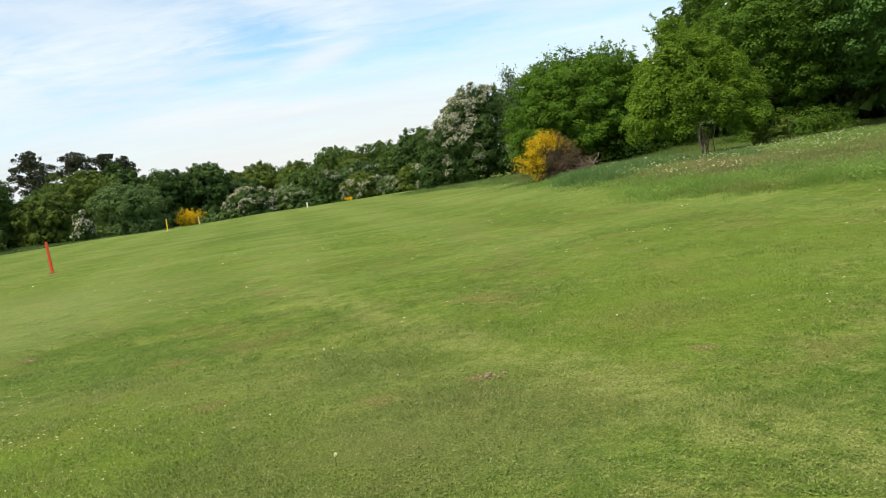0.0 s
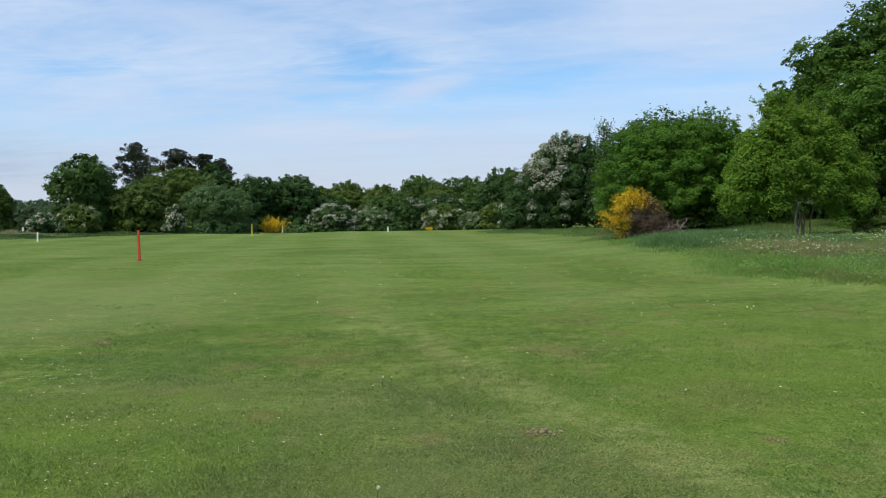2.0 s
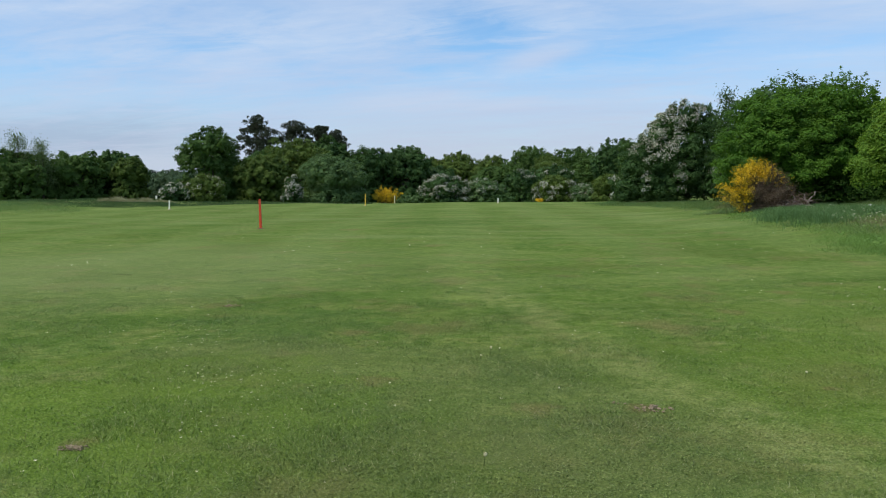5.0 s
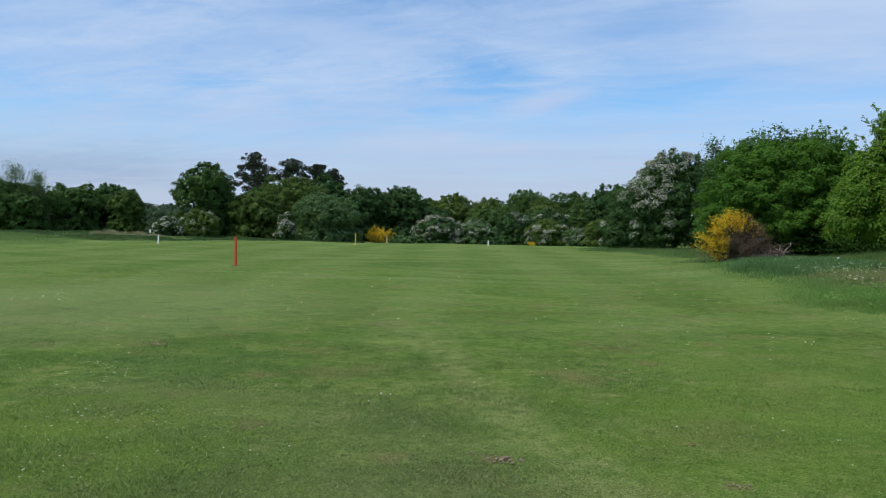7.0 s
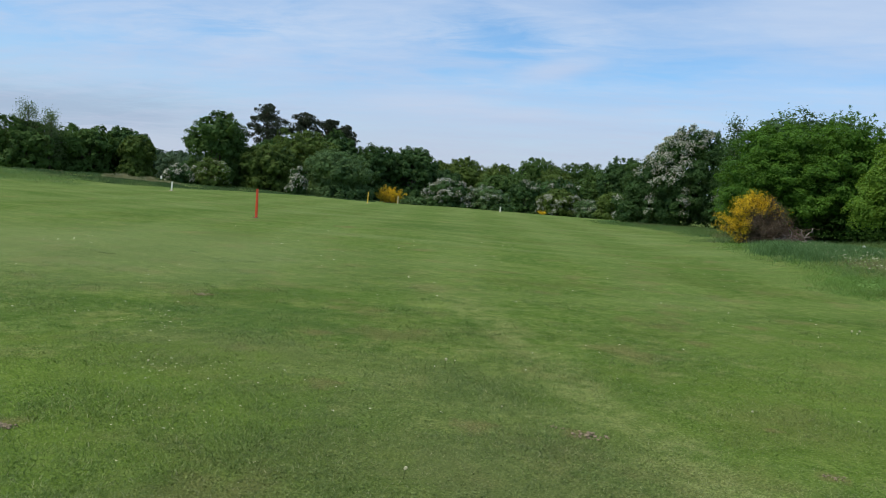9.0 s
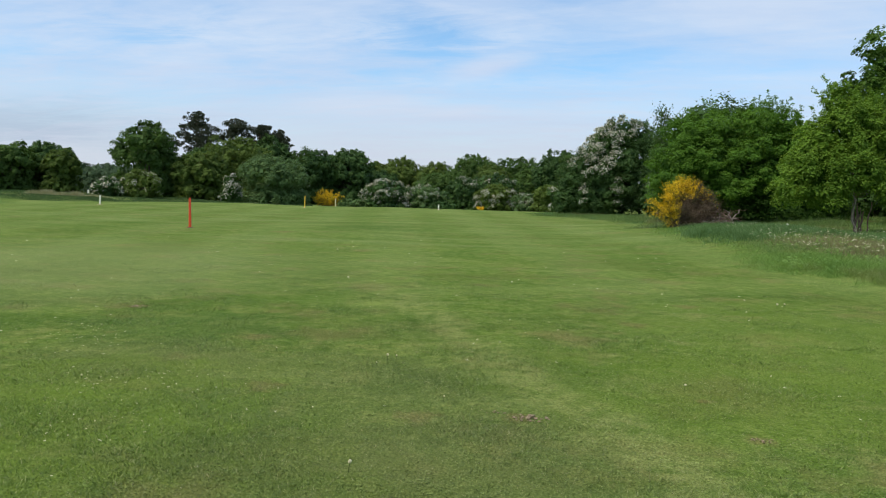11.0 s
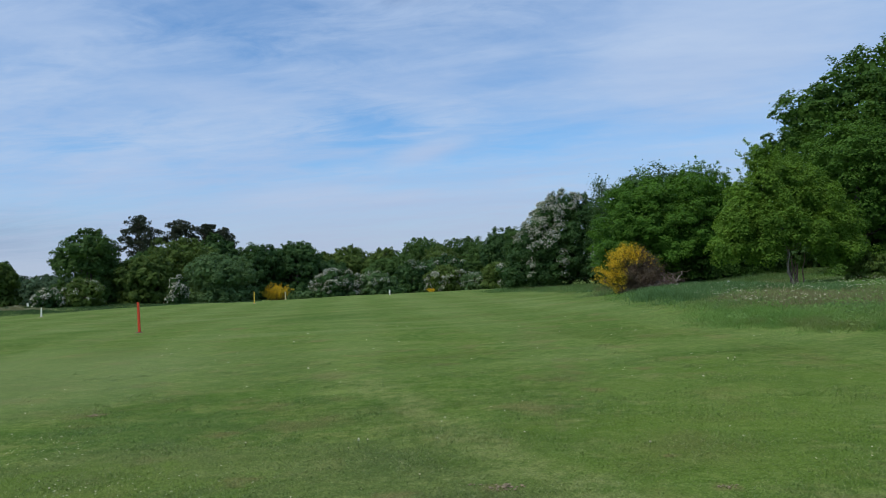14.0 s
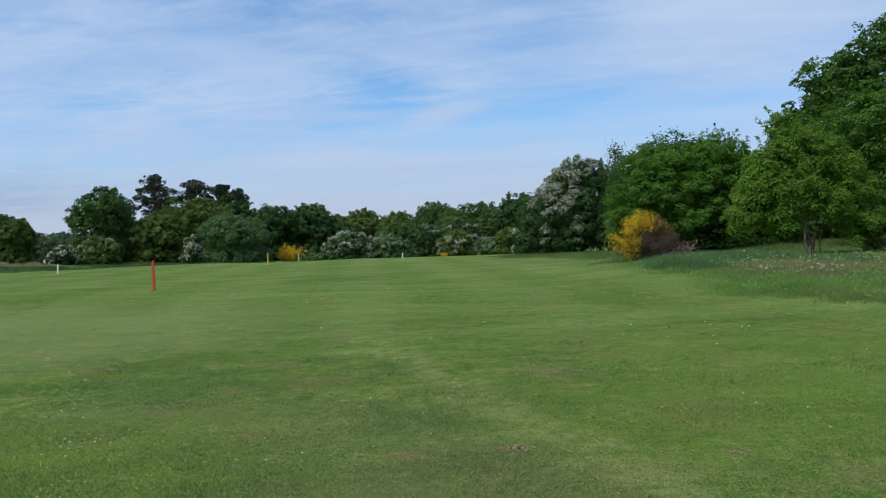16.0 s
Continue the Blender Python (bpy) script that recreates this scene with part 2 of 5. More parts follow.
        c = mix(nt, maths(nt, "MULTIPLY", ramp(nt, blot, r, r * 0.35), amount), c, tone)
    # the trodden strip, from (-1.7, 13.7) to (1.8, 4.3)
    off = maths(nt, "ADD", maths(nt, "MULTIPLY", x, 0.937), maths(nt, "MULTIPLY", y, 0.349))
    off = maths(nt, "SUBTRACT", off, 3.13)
    off = maths(nt, "ABSOLUTE", maths(nt, "ADD", off, maths(nt, "MULTIPLY", maths(nt, "SUBTRACT", mid, 0.5), 1.1)))
    strip = maths(nt, "MULTIPLY", ramp(nt, off, 0.48, 0.08), ramp(nt, y, 14.5, 12.0))
    strip = maths(nt, "MULTIPLY", strip, ramp(nt, small, 0.32, 0.62))
    c = mix(nt, maths(nt, "MULTIPLY", strip, 0.54), c, (0.276, 0.311, 0.110))
    # scraped places where the soil shows
    for px, py, r in ((0.62, 5.62, 0.15), (-4.6, 10.1, 0.22), (2.3, 5.33, 0.14), (-3.03, 4.35, 0.16), (3.36, 12.0, 0.3), (2.26, 10.1, 0.26), (-7.47, 26.8, 0.6),
                      (-0.15, 5.5, 0.22), (-1.55, 6.2, 0.25), (2.17, 6.36, 0.1), (-2.27, 8.35, 0.25)):
        spot = maths(nt, "ADD", distance_to(nt, p, px, py), maths(nt, "MULTIPLY", maths(nt, "SUBTRACT", small, 0.5), r * 2.6))
        c = mix(nt, maths(nt, "MULTIPLY", ramp(nt, spot, r, r * 0.25), 0.55), c, (0.212, 0.172, 0.077))
    return mix(nt, 1.0, c, (1.035, 1.0, 0.985), "MULTIPLY"), small


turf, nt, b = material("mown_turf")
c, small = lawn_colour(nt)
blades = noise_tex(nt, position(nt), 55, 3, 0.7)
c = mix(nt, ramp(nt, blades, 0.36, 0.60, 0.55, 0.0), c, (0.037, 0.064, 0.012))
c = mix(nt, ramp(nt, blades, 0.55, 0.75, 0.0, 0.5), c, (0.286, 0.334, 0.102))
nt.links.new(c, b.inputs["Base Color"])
b.inputs["Roughness"].default_value = 0.95
b.inputs["Specular IOR Level"].default_value = 0.0
bumped(nt, b, maths(nt, "ADD", blades, maths(nt, "MULTIPLY", small, 0.8)), 0.7, 0.03)

blade_mat, nt, b = material("turf_blades")
c, small = lawn_colour(nt)
r = island(nt)
c = mix(nt, ramp(nt, r, 0.45, 0.0, 0.0, 0.42), c, (0.06, 0.115, 0.022))
c = mix(nt, ramp(nt, r, 0.45, 0.9, 0.0, 0.6), c, (0.245, 0.335, 0.082))
c = mix(nt, ramp(nt, r, 0.90, 0.96, 0.0, 0.7), c, (0.38, 0.37, 0.19))
nt.links.new(c, b.inputs["Base Color"])
b.inputs["Roughness"].default_value = 0.55
b.inputs["Specular IOR Level"].default_value = 0.3
t = nt.nodes.new("ShaderNodeBsdfTranslucent")
nt.links.new(c, t.inputs[0])
s = nt.nodes.new("ShaderNodeMixShader")
s.inputs[0].default_value = 0.25
nt.links.new(b.outputs[0], s.inputs[1])
nt.links.new(t.outputs[0], s.inputs[2])
nt.links.new(s.outputs[0], nt.nodes["Material Output"].inputs[0])

turf_leaf_mat, nt, b = material("turf_leaves")
c, small = lawn_colour(nt)
r = island(nt)
c = mix(nt, ramp(nt, r, 0.5, 0.0, 0.0, 0.35), c, (0.070, 0.130, 0.026))
c = mix(nt, ramp(nt, r, 0.5, 1.0, 0.0, 0.5), c, (0.235, 0.320, 0.085))
nt.links.new(c, b.inputs["Base Color"])
b.inputs["Roughness"].default_value = 0.7
b.inputs["Specular IOR Level"].default_value = 0.15

rough_mat = leafy("rough_grass", (0.088, 0.165, 0.046), (0.205, 0.300, 0.105), 0.6, 0.48, 0.6, (((0.240, 0.215, 0.115), 0.36), ((0.090, 0.195, 0.080), 0.5)))
lush_mat = leafy("lush_bank_grass", (0.095, 0.205, 0.042), (0.240, 0.375, 0.102), 0.55, 0.48, 1.1, (((0.205, 0.215, 0.085), 0.55),))
herb_mat = leafy("blue_green_herbs", (0.060, 0.135, 0.044), (0.165, 0.270, 0.105), 0.55, 0.45, 0.9)
far_rough_mat = leafy("far_rough_grass", (0.042, 0.088, 0.030), (0.088, 0.140, 0.052), 0.7, 0.25, 0.3)
straw_mat = leafy("pale_straw", (0.20, 0.215, 0.11), (0.38, 0.37, 0.23), 0.7, 0.3, 0.5)
dry_mat = leafy("seeding_grass", (0.14, 0.13, 0.06), (0.26, 0.24, 0.12), 0.7, 0.2, 0.35)
oak_fresh = leafy("fresh_oak_leaves", (0.036, 0.096, 0.012), (0.122, 0.248, 0.029), 0.5, 0.34, 0.4)
young_leaf = leafy("young_tree_leaves", (0.067, 0.140, 0.016), (0.188, 0.316, 0.040), 0.5, 0.4, 0.5)
oak_mid = leafy("mid_green_oak_leaves", (0.036, 0.088, 0.013), (0.105, 0.205, 0.028), 0.5, 0.35, 0.35)
oak_cool = leafy("cool_green_oak_leaves", (0.040, 0.105, 0.028), (0.120, 0.245, 0.062), 0.5, 0.33, 0.3)
oak_dark = leafy("dark_oak_leaves", (0.030, 0.074, 0.012), (0.094, 0.180, 0.027), 0.5, 0.33, 0.3)
haw_leaf = leafy("hawthorn_leaves", (0.027, 0.063, 0.019), (0.077, 0.146, 0.042), 0.5, 0.3, 0.5)
far_green = leafy("mid_green_leaves", (0.040, 0.084, 0.020), (0.090, 0.160, 0.036), 0.6, 0.3, 0.2)
far_olive = leafy("olive_green_leaves", (0.056, 0.097, 0.021), (0.128, 0.188, 0.038), 0.6, 0.3, 0.2)
far_deep = leafy("deep_green_leaves", (0.034, 0.076, 0.023), (0.078, 0.146, 0.040), 0.6, 0.28, 0.2)
grey_leaf = leafy("grey_green_leaves", (0.053, 0.106, 0.036), (0.132, 0.212, 0.073), 0.6, 0.25, 0.3)
birch_leaf = leafy("birch_leaves", (0.070, 0.118, 0.048), (0.165, 0.235, 0.100), 0.6, 0.4, 0.4)
distant_leaf = leafy("distant_wood_leaves", (0.045, 0.083, 0.042), (0.090, 0.138, 0.068), 0.7, 0.2, 0.1)
pine_leaf = leafy("pine_needles", (0.022, 0.036, 0.020), (0.060, 0.070, 0.040), 0.6, 0.12, 0.3)
blossom = leafy("white_hawthorn_blossom", (0.42, 0.41, 0.35), (0.74, 0.72, 0.61), 0.7, 0.25, 0.6)
yellow_bloom = leafy("yellow_broom_flowers", (0.55, 0.34, 0.012), (0.88, 0.63, 0.035), 0.6, 0.3, 1.5)
broom_green = leafy("broom_shoots", (0.035, 0.060, 0.016), (0.09, 0.12, 0.035), 0.6, 0.25, 1.0)
withered = leafy("withered_twigs", (0.050, 0.038, 0.027), (0.150, 0.112, 0.075), 0.8, 0.1, 1.0)
petal = leafy("white_petals", (0.60, 0.57, 0.39), (0.86, 0.83, 0.62), 0.7, 0.25, 2.0)


def bark(name, dark, light, scale=14.0):
    m, nt, b = material(name)
    p = nt.nodes.new("ShaderNodeTexCoord").outputs["Object"]
    n = noise_tex(nt, mapped(nt, p, (1, 1, 0.22)), scale, 6, 0.65)
    nt.links.new(mix(nt, ramp(nt, n, 0.3, 0.7), dark, light), b.inputs["Base Color"])
    b.inputs["Roughness"].default_value = 0.9
    bumped(nt, b, n, 0.8, 0.03)
    return m


bark_grey = bark("grey_brown_bark", (0.035, 0.030, 0.024), (0.115, 0.10, 0.078))
bark_pine = bark("reddish_pine_bark", (0.045, 0.028, 0.020), (0.13, 0.08, 0.05), 8)
bark_red = bark("reddish_stem_bark", (0.085, 0.052, 0.038), (0.20, 0.135, 0.10), 16)
bark_tan = bark("tan_bark", (0.13, 0.105, 0.08), (0.31, 0.26, 0.20), 16)
bark_pale = bark("pale_dead_wood", (0.17, 0.14, 0.115), (0.38, 0.33, 0.275), 18)


def paint(name, tone, wear, rough=0.45):
    """Painted wood: fine grain, scuffs and dirt."""
    m, nt, b = material(name)
    p = nt.nodes.new("ShaderNodeTexCoord").outputs["Object"]
    grain = noise_tex(nt, mapped(nt, p, (1, 1, 0.08)), 60, 4)
    scuff = noise_tex(nt, p, 9, 6, 0.7)
    c = mix(nt, maths(nt, "MULTIPLY", ramp(nt, grain, 0.4, 0.8), 0.25), tone, tuple(v * 0.7 for v in tone))
    c = mix(nt, maths(nt, "MULTIPLY", ramp(nt, scuff, 0.58, 0.72), 0.6), c, wear)
    nt.links.new(c, b.inputs["Base Color"])
    b.inputs["Roughness"].default_value = rough
    bumped(nt, b, grain, 0.3, 0.004)
    return m


red_paint = paint("weathered_red_paint", (0.66, 0.070, 0.016), (0.36, 0.04, 0.025))
yellow_paint = paint("weathered_yellow_paint", (0.78, 0.52, 0.05), (0.50, 0.34, 0.08))
cream_paint = paint("weathered_cream_paint", (0.75, 0.68, 0.38), (0.52, 0.46, 0.28))
white_paint = paint("weathered_white_paint", (0.88, 0.87, 0.75), (0.60, 0.58, 0.46))
soil, nt, b = material("dry_soil")
n = noise_tex(nt, position(nt), 60, 6, 0.75)
nt.links.new(mix(nt, ramp(nt, n, 0.35, 0.65), (0.135, 0.098, 0.056), (0.42, 0.325, 0.195)), b.inputs["Base Color"])
b.inputs["Roughness"].default_value = 0.95
bumped(nt, b, n, 1.0, 0.02)

red_soil, nt, b = material("dark_red_brown_soil")
n = noise_tex(nt, position(nt), 50, 6, 0.75)
nt.links.new(mix(nt, ramp(nt, n, 0.35, 0.65), (0.065, 0.030, 0.018), (0.175, 0.075, 0.045)), b.inputs["Base Color"])
b.inputs["Roughness"].default_value = 0.95
bumped(nt, b, n, 1.0, 0.02)

# ---- the ground ----


def step(a, b, v):
    t = np.clip((v - a) / (b - a), 0, 1)
    return t * t * (3 - 2 * t)


def soft(v, k):
    return (np.sqrt(v * v + k) + v) / 2


def edge_of_rough(y):
    """How far to the side the mown turf ends, at a distance ahead."""
    return np.interp(y, [-5, 8, 12, 13.4, 14, 14.5, 15.75, 17, 22, 30, 36, 46, 60], [60, 30, 14, 9.7, 8.7, 7.8, 7.2, 6.6, 6.6, 7.0, 7.6, 7.8, 6.0])


def land(x, y):
    """The height of the ground: level near the camera, a long rise to a brow, a bank beside the trees."""
    x, y = np.asarray(x, float), np.asarray(y, float)
    d = np.hypot(x, y)
    left = 1 - step(-36, -16, x)
    z = 0.0158 * (soft(d - 8, 30) - soft(d - 69, 60))
    z = z - 0.013 * (soft(d - 73, 30) - soft(d - 100, 40)) * (1 - left)
    z = z + left * 0.2 * step(62, 84, d)
    z = z + 0.35 * step(-30, -44, x) * step(48, 62, d)
    z = z + 0.62 * step(2.5, 11.5, x) * step(8, 26, y) * (1 - 0.45 * step(27, 40, y)) * (1 - step(44, 62, y))
    lip = x - edge_of_rough(y)
    z = z + 0.11 * (step(-0.2, 1.2, lip) - step(2.2, 6.0, lip)) * step(12.5, 14.5, y) * (1 - step(27, 34, y))
    z = z - 0.17 * step(9, 13, x) * step(16, 26, y) + 0.6 * step(11, 17, x) * step(31, 45, y)
    z = z + 0.10 * np.exp(-((x + 11.2) ** 2 + (y - 27.6) ** 2) / 60)
    z = z + 0.05 * np.sin(x * 0.31 - 0.17 * y + 2) * np.sin(y * 0.21 + 0.4) * step(10, 26, d)
    z = z + 0.035 * np.sin(x * 0.55 + 0.3 * y) * np.sin(y * 0.37 + 1) * step(6, 20, d)
    return z


def spot(x, y, lift=0.0):
    return float(x), float(y), float(land(x, y)) + lift


def numpy_mesh(name, verts, faces, mats, smooth=False):
    """A mesh from arrays; all faces have the same number of corners."""
    me = bpy.data.meshes.new(name)
    n, k = faces.shape
    me.vertices.add(len(verts))
    me.vertices.foreach_set("co", np.ascontiguousarray(verts, np.float32).ravel())
    me.loops.add(n * k)
    me.loops.foreach_set("vertex_index", np.ascontiguousarray(faces, np.int32).ravel())
    me.polygons.add(n)
    me.polygons.foreach_set("loop_start", np.arange(0, n * k, k, dtype=np.int32))
    me.polygons.foreach_set("use_smooth", np.full(n, smooth))
    me.update(calc_edges=True)
    for m in mats if isinstance(mats, (list, tuple)) else [mats]:
        me.materials.append(m)
    return me


def ground():
    rings = np.concatenate([[0.0], 0.5 * 1.052 ** np.arange(0, 182)])
    spokes = 300
    ang = np.linspace(0, 2 * np.pi, spokes, endpoint=False)
    X, Y = np.outer(rings[1:], np.sin(ang)).ravel(), np.outer(rings[1:], np.cos(ang)).ravel()
    V = np.concatenate([[[0, 0, land(0, 0)]], np.stack([X, Y, land(X, Y)], 1)])
    nr = len(rings) - 1
    i, j = np.meshgrid(np.arange(nr - 1), np.arange(spokes), indexing="ij")
    jn = (j + 1) % spokes
    F = np.stack([1 + i * spokes + j, 1 + i * spokes + jn, 1 + (i + 1) * spokes + jn, 1 + (i + 1) * spokes + j], -1).reshape(-1, 4)[:, ::-1]
    cap = np.stack([np.zeros(spokes, int), 1 + np.arange(spokes), 1 + (np.arange(spokes) + 1) % spokes], 1)[:, ::-1]
    me = numpy_mesh("ground", V, F, turf, True)
    bm = bmesh.new()
    bm.from_mesh(me)
    bm.verts.ensure_lookup_table()
    for f in cap:
        bm.faces.new([bm.verts[int(k)] for k in f]).smooth = True
    bmesh.ops.recalc_face_normals(bm, faces=bm.faces)
    bm.to_mesh(me)
    bm.free()
    return tagged(new("ground", me), "mown golf course turf, green with paler mower stripes and dry patches", "lawn", kind="structure")


ground()

# ---- helpers for plants ----


def part(name, me, parent, label=""):
    ob = new(name, me)
    ob.parent = parent
    if label:
        tagged(ob, label)
    return ob


def thing(name, x, y, label, category, group="", lift=0.0):
    ob = new(name)
    ob.location = spot(x, y, lift)
    ob.empty_display_size = 0.3
    return tagged(ob, label, category, group)


def unit(v):
    return v / (np.linalg.norm(v, axis=-1, keepdims=True) + 1e-9)


def leaves(name, pos, nrm, size, mat, aspect=0.62, fold=0.12, rng=None, plain=False):
    """Kite-shaped leaves, each folded a little along its rib; plain: single pointed ones, for far crowns."""
    n = len(pos)
    nrm = unit(nrm)
    t = unit(np.cross(nrm, rng.normal(size=(n, 3))))
    u = np.cross(nrm, t)
    s = np.asarray(size).reshape(-1, 1)
    k = np.arange(n)[:, None]
    if plain:
        V = np.stack([pos - t * s * 0.5 + u * s * aspect * 0.62, pos - t * s * 0.5 - u * s * aspect * 0.62, pos + t * s * 0.62], 1).reshape(-1, 3)
        return numpy_mesh(name, V, k * 3 + np.array([[0, 1, 2]]), mat)
    a = pos - t * s * 0.5
    tip = pos + t * s * 0.5
    l = pos + u * s * aspect * 0.5 + nrm * s * fold - t * s * 0.06
    r = pos - u * s * aspect * 0.5 + nrm * s * fold - t * s * 0.06
    V = np.stack([a, r, tip, l], 1).reshape(-1, 3)
    F = np.concatenate([k * 4 + np.array([[0, 1, 2]]), k * 4 + np.array([[0, 2, 3]])], 1).reshape(-1, 3)
    return numpy_mesh(name, V, F, mat)


def tubes(name, paths, mat, sides=6):
    """Tapered round limbs; paths: lists of (point, radius)."""
    V, F = [], []
    for path in paths:
        base = len(V)
        P = [Vector(p) for p, _ in path]
        for k, (p, r) in enumerate(path):
            d = (P[min(k + 1, len(P) - 1)] - P[max(k - 1, 0)]).normalized()
            e = d.orthogonal().normalized()
            g = d.cross(e)
            for q in range(sides):
                w = 2 * math.pi * q / sides
                V.append(P[k] + (e * math.cos(w) + g * math.sin(w)) * r)
        for k in range(len(path) - 1):
            for q in range(sides):
                n = (q + 1) % sides
                F.append((base + k * sides + q, base + k * sides + n, base + (k + 1) * sides + n, base + (k + 1) * sides + q))
    return numpy_mesh(name, np.array(V), np.array(F), mat, True)


def limb(rng, a, b, r0, r1, steps=5, wob=0.12):
    a, b = np.array(a, float), np.array(b, float)
    L = np.linalg.norm(b - a)
    out = []
    for k in range(steps + 1):
        f = k / steps
        p = a + (b - a) * f
        if 0 < k < steps:
            p = p + rng.normal(size=3) * L * wob * 0.4
        out.append((tuple(p), r0 + (r1 - r0) * f))
    return out


def crown_leaves(rng, blobs, n, clump, size, inner=0.28, up=0.4, flat=0.7, each=60, fill=2.6, deep=(0.86, 1.04), within=(0.6, 0.93)):
    """Leaf places, facings, sizes and clumps: small domes of leaves on the skin of several swellings, and larger leaves inside."""
    B = np.array(blobs, float)
    w = (B[:, 3] * B[:, 5] + B[:, 3] * B[:, 4])
    nc = max(12, int(n / each))
    bi = rng.choice(len(B), nc * 4, p=w / w.sum())
    dirn = unit(rng.normal(size=(nc * 4, 3)) + np.array([0, 0, 0.12]))
    cen = B[bi, :3] + dirn * B[bi, 3:6] * rng.uniform(*deep, (nc * 4, 1))
    depth = np.full(len(cen), 9.0)
    for k in range(len(B)):
        q = np.linalg.norm((cen - B[k, :3]) / B[k, 3:6], axis=1)
        depth = np.where(bi == k, depth, np.minimum(depth, q))
    ok = (depth > 0.82) & (cen[:, 2] > 0.1)
    cen, dirn = cen[ok][:nc], dirn[ok][:nc]
    cs = clump * rng.uniform(0.6, 1.4, len(cen))
    ci = rng.integers(0, len(cen), n)
    # the leaves of a clump lie on its outer and upper side
    v = unit(rng.normal(size=(n, 3)) + dirn[ci] * 0.75 + np.array([0, 0, 0.35]))
    rad = cs[ci] * (0.62 + 0.5 * rng.uniform(size=n) ** 0.8)
    rad = np.where(rng.uniform(size=n) < 0.07, rad * rng.uniform(1.1, 1.5, n), rad)
    pos = cen[ci] + v * rad[:, None] * np.array([1, 1, flat])
    nrm = v * 0.7 + dirn[ci] * 0.25 + np.array([0, 0, up]) + rng.normal(size=(n, 3)) * 0.34
    sz = size * rng.uniform(0.6, 1.3, n)
    m = int(n * inner)
    bj = rng.choice(len(B), m, p=w / w.sum())
    d2 = unit(rng.normal(size=(m, 3)))
    ipos = B[bj, :3] + d2 * B[bj, 3:6] * rng.uniform(*within, (m, 1))
    pos = np.concatenate([pos, ipos])
    nrm = np.concatenate([nrm, d2 + rng.normal(size=(m, 3)) * 0.4])
    sz = np.concatenate([sz, size * fill * rng.uniform(0.7, 1.3, m)])
    ci = np.concatenate([ci, np.full(m, -1)])
    ok = pos[:, 2] > 0.03
    return pos[ok], nrm[ok], sz[ok], cen, dirn, ci[ok]


def swellings(rng, w, h, low=0.04, count=11, top=0.5, core=0.36):
    """Round crown of width w and height h above the ground, as overlapping ellipsoids."""
    z0 = low * h
    mid = z0 + (h - z0) * top
    B = [(0, 0, mid, w * core, w * core * 0.95, (h - z0) * (core + 0.04))]
    if core > 0.4:
        # a full round head with low swellings all over it
        for k in range(count * 2):
            d = unit(rng.normal(size=3))
            d[2] = abs(d[2]) if rng.uniform() < 0.75 else d[2]
            r = w * rng.uniform(0.10, 0.22)
            f = rng.uniform(0.78, 1.08)
            B.append((d[0] * w * 0.36 * f, d[1] * w * 0.36 * f, max(z0 + r * 0.5, mid + d[2] * (h - z0) * 0.36 * f), r, r, r * 0.8))
        count = 0
    for k in range(count):
        a = 2 * math.pi * (k * 0.382 + rng.uniform(-0.08, 0.08))
        f = (k + 0.6) / count
        z = z0 + (h - z0) * (0.2 + 0.65 * f)
        g = (z - z0) / (h - z0)
        reach = w * 0.5 * math.sqrt(max(0.06, 1 - (2 * abs(g - 0.44) / 1.08) ** 2)) * 0.66
        r = w * rng.uniform(0.17, 0.26)
        B.append((math.cos(a) * reach, math.sin(a) * reach, z, r, r, min(r * 0.85, (h - z0) * 0.25)))
    if low <= 0.02:
        for k in range(9):
            a = 2 * math.pi * (k + rng.uniform(-0.2, 0.2)) / 9
            B.append((math.cos(a) * w * 0.33, math.sin(a) * w * 0.33, h * 0.13, w * 0.17, w * 0.17, h * 0.15))
    return B


def fitted(pos, w, h):
    """Scales leaf places so that the crown is w wide and h high."""
    lo, hi = np.percentile(pos[:, 0], 0.6), np.percentile(pos[:, 0], 99.4)
    sx = w / (hi - lo)
    sz = h / np.percentile(pos[:, 2], 99.6)
    return sx, (hi + lo) / 2, sz


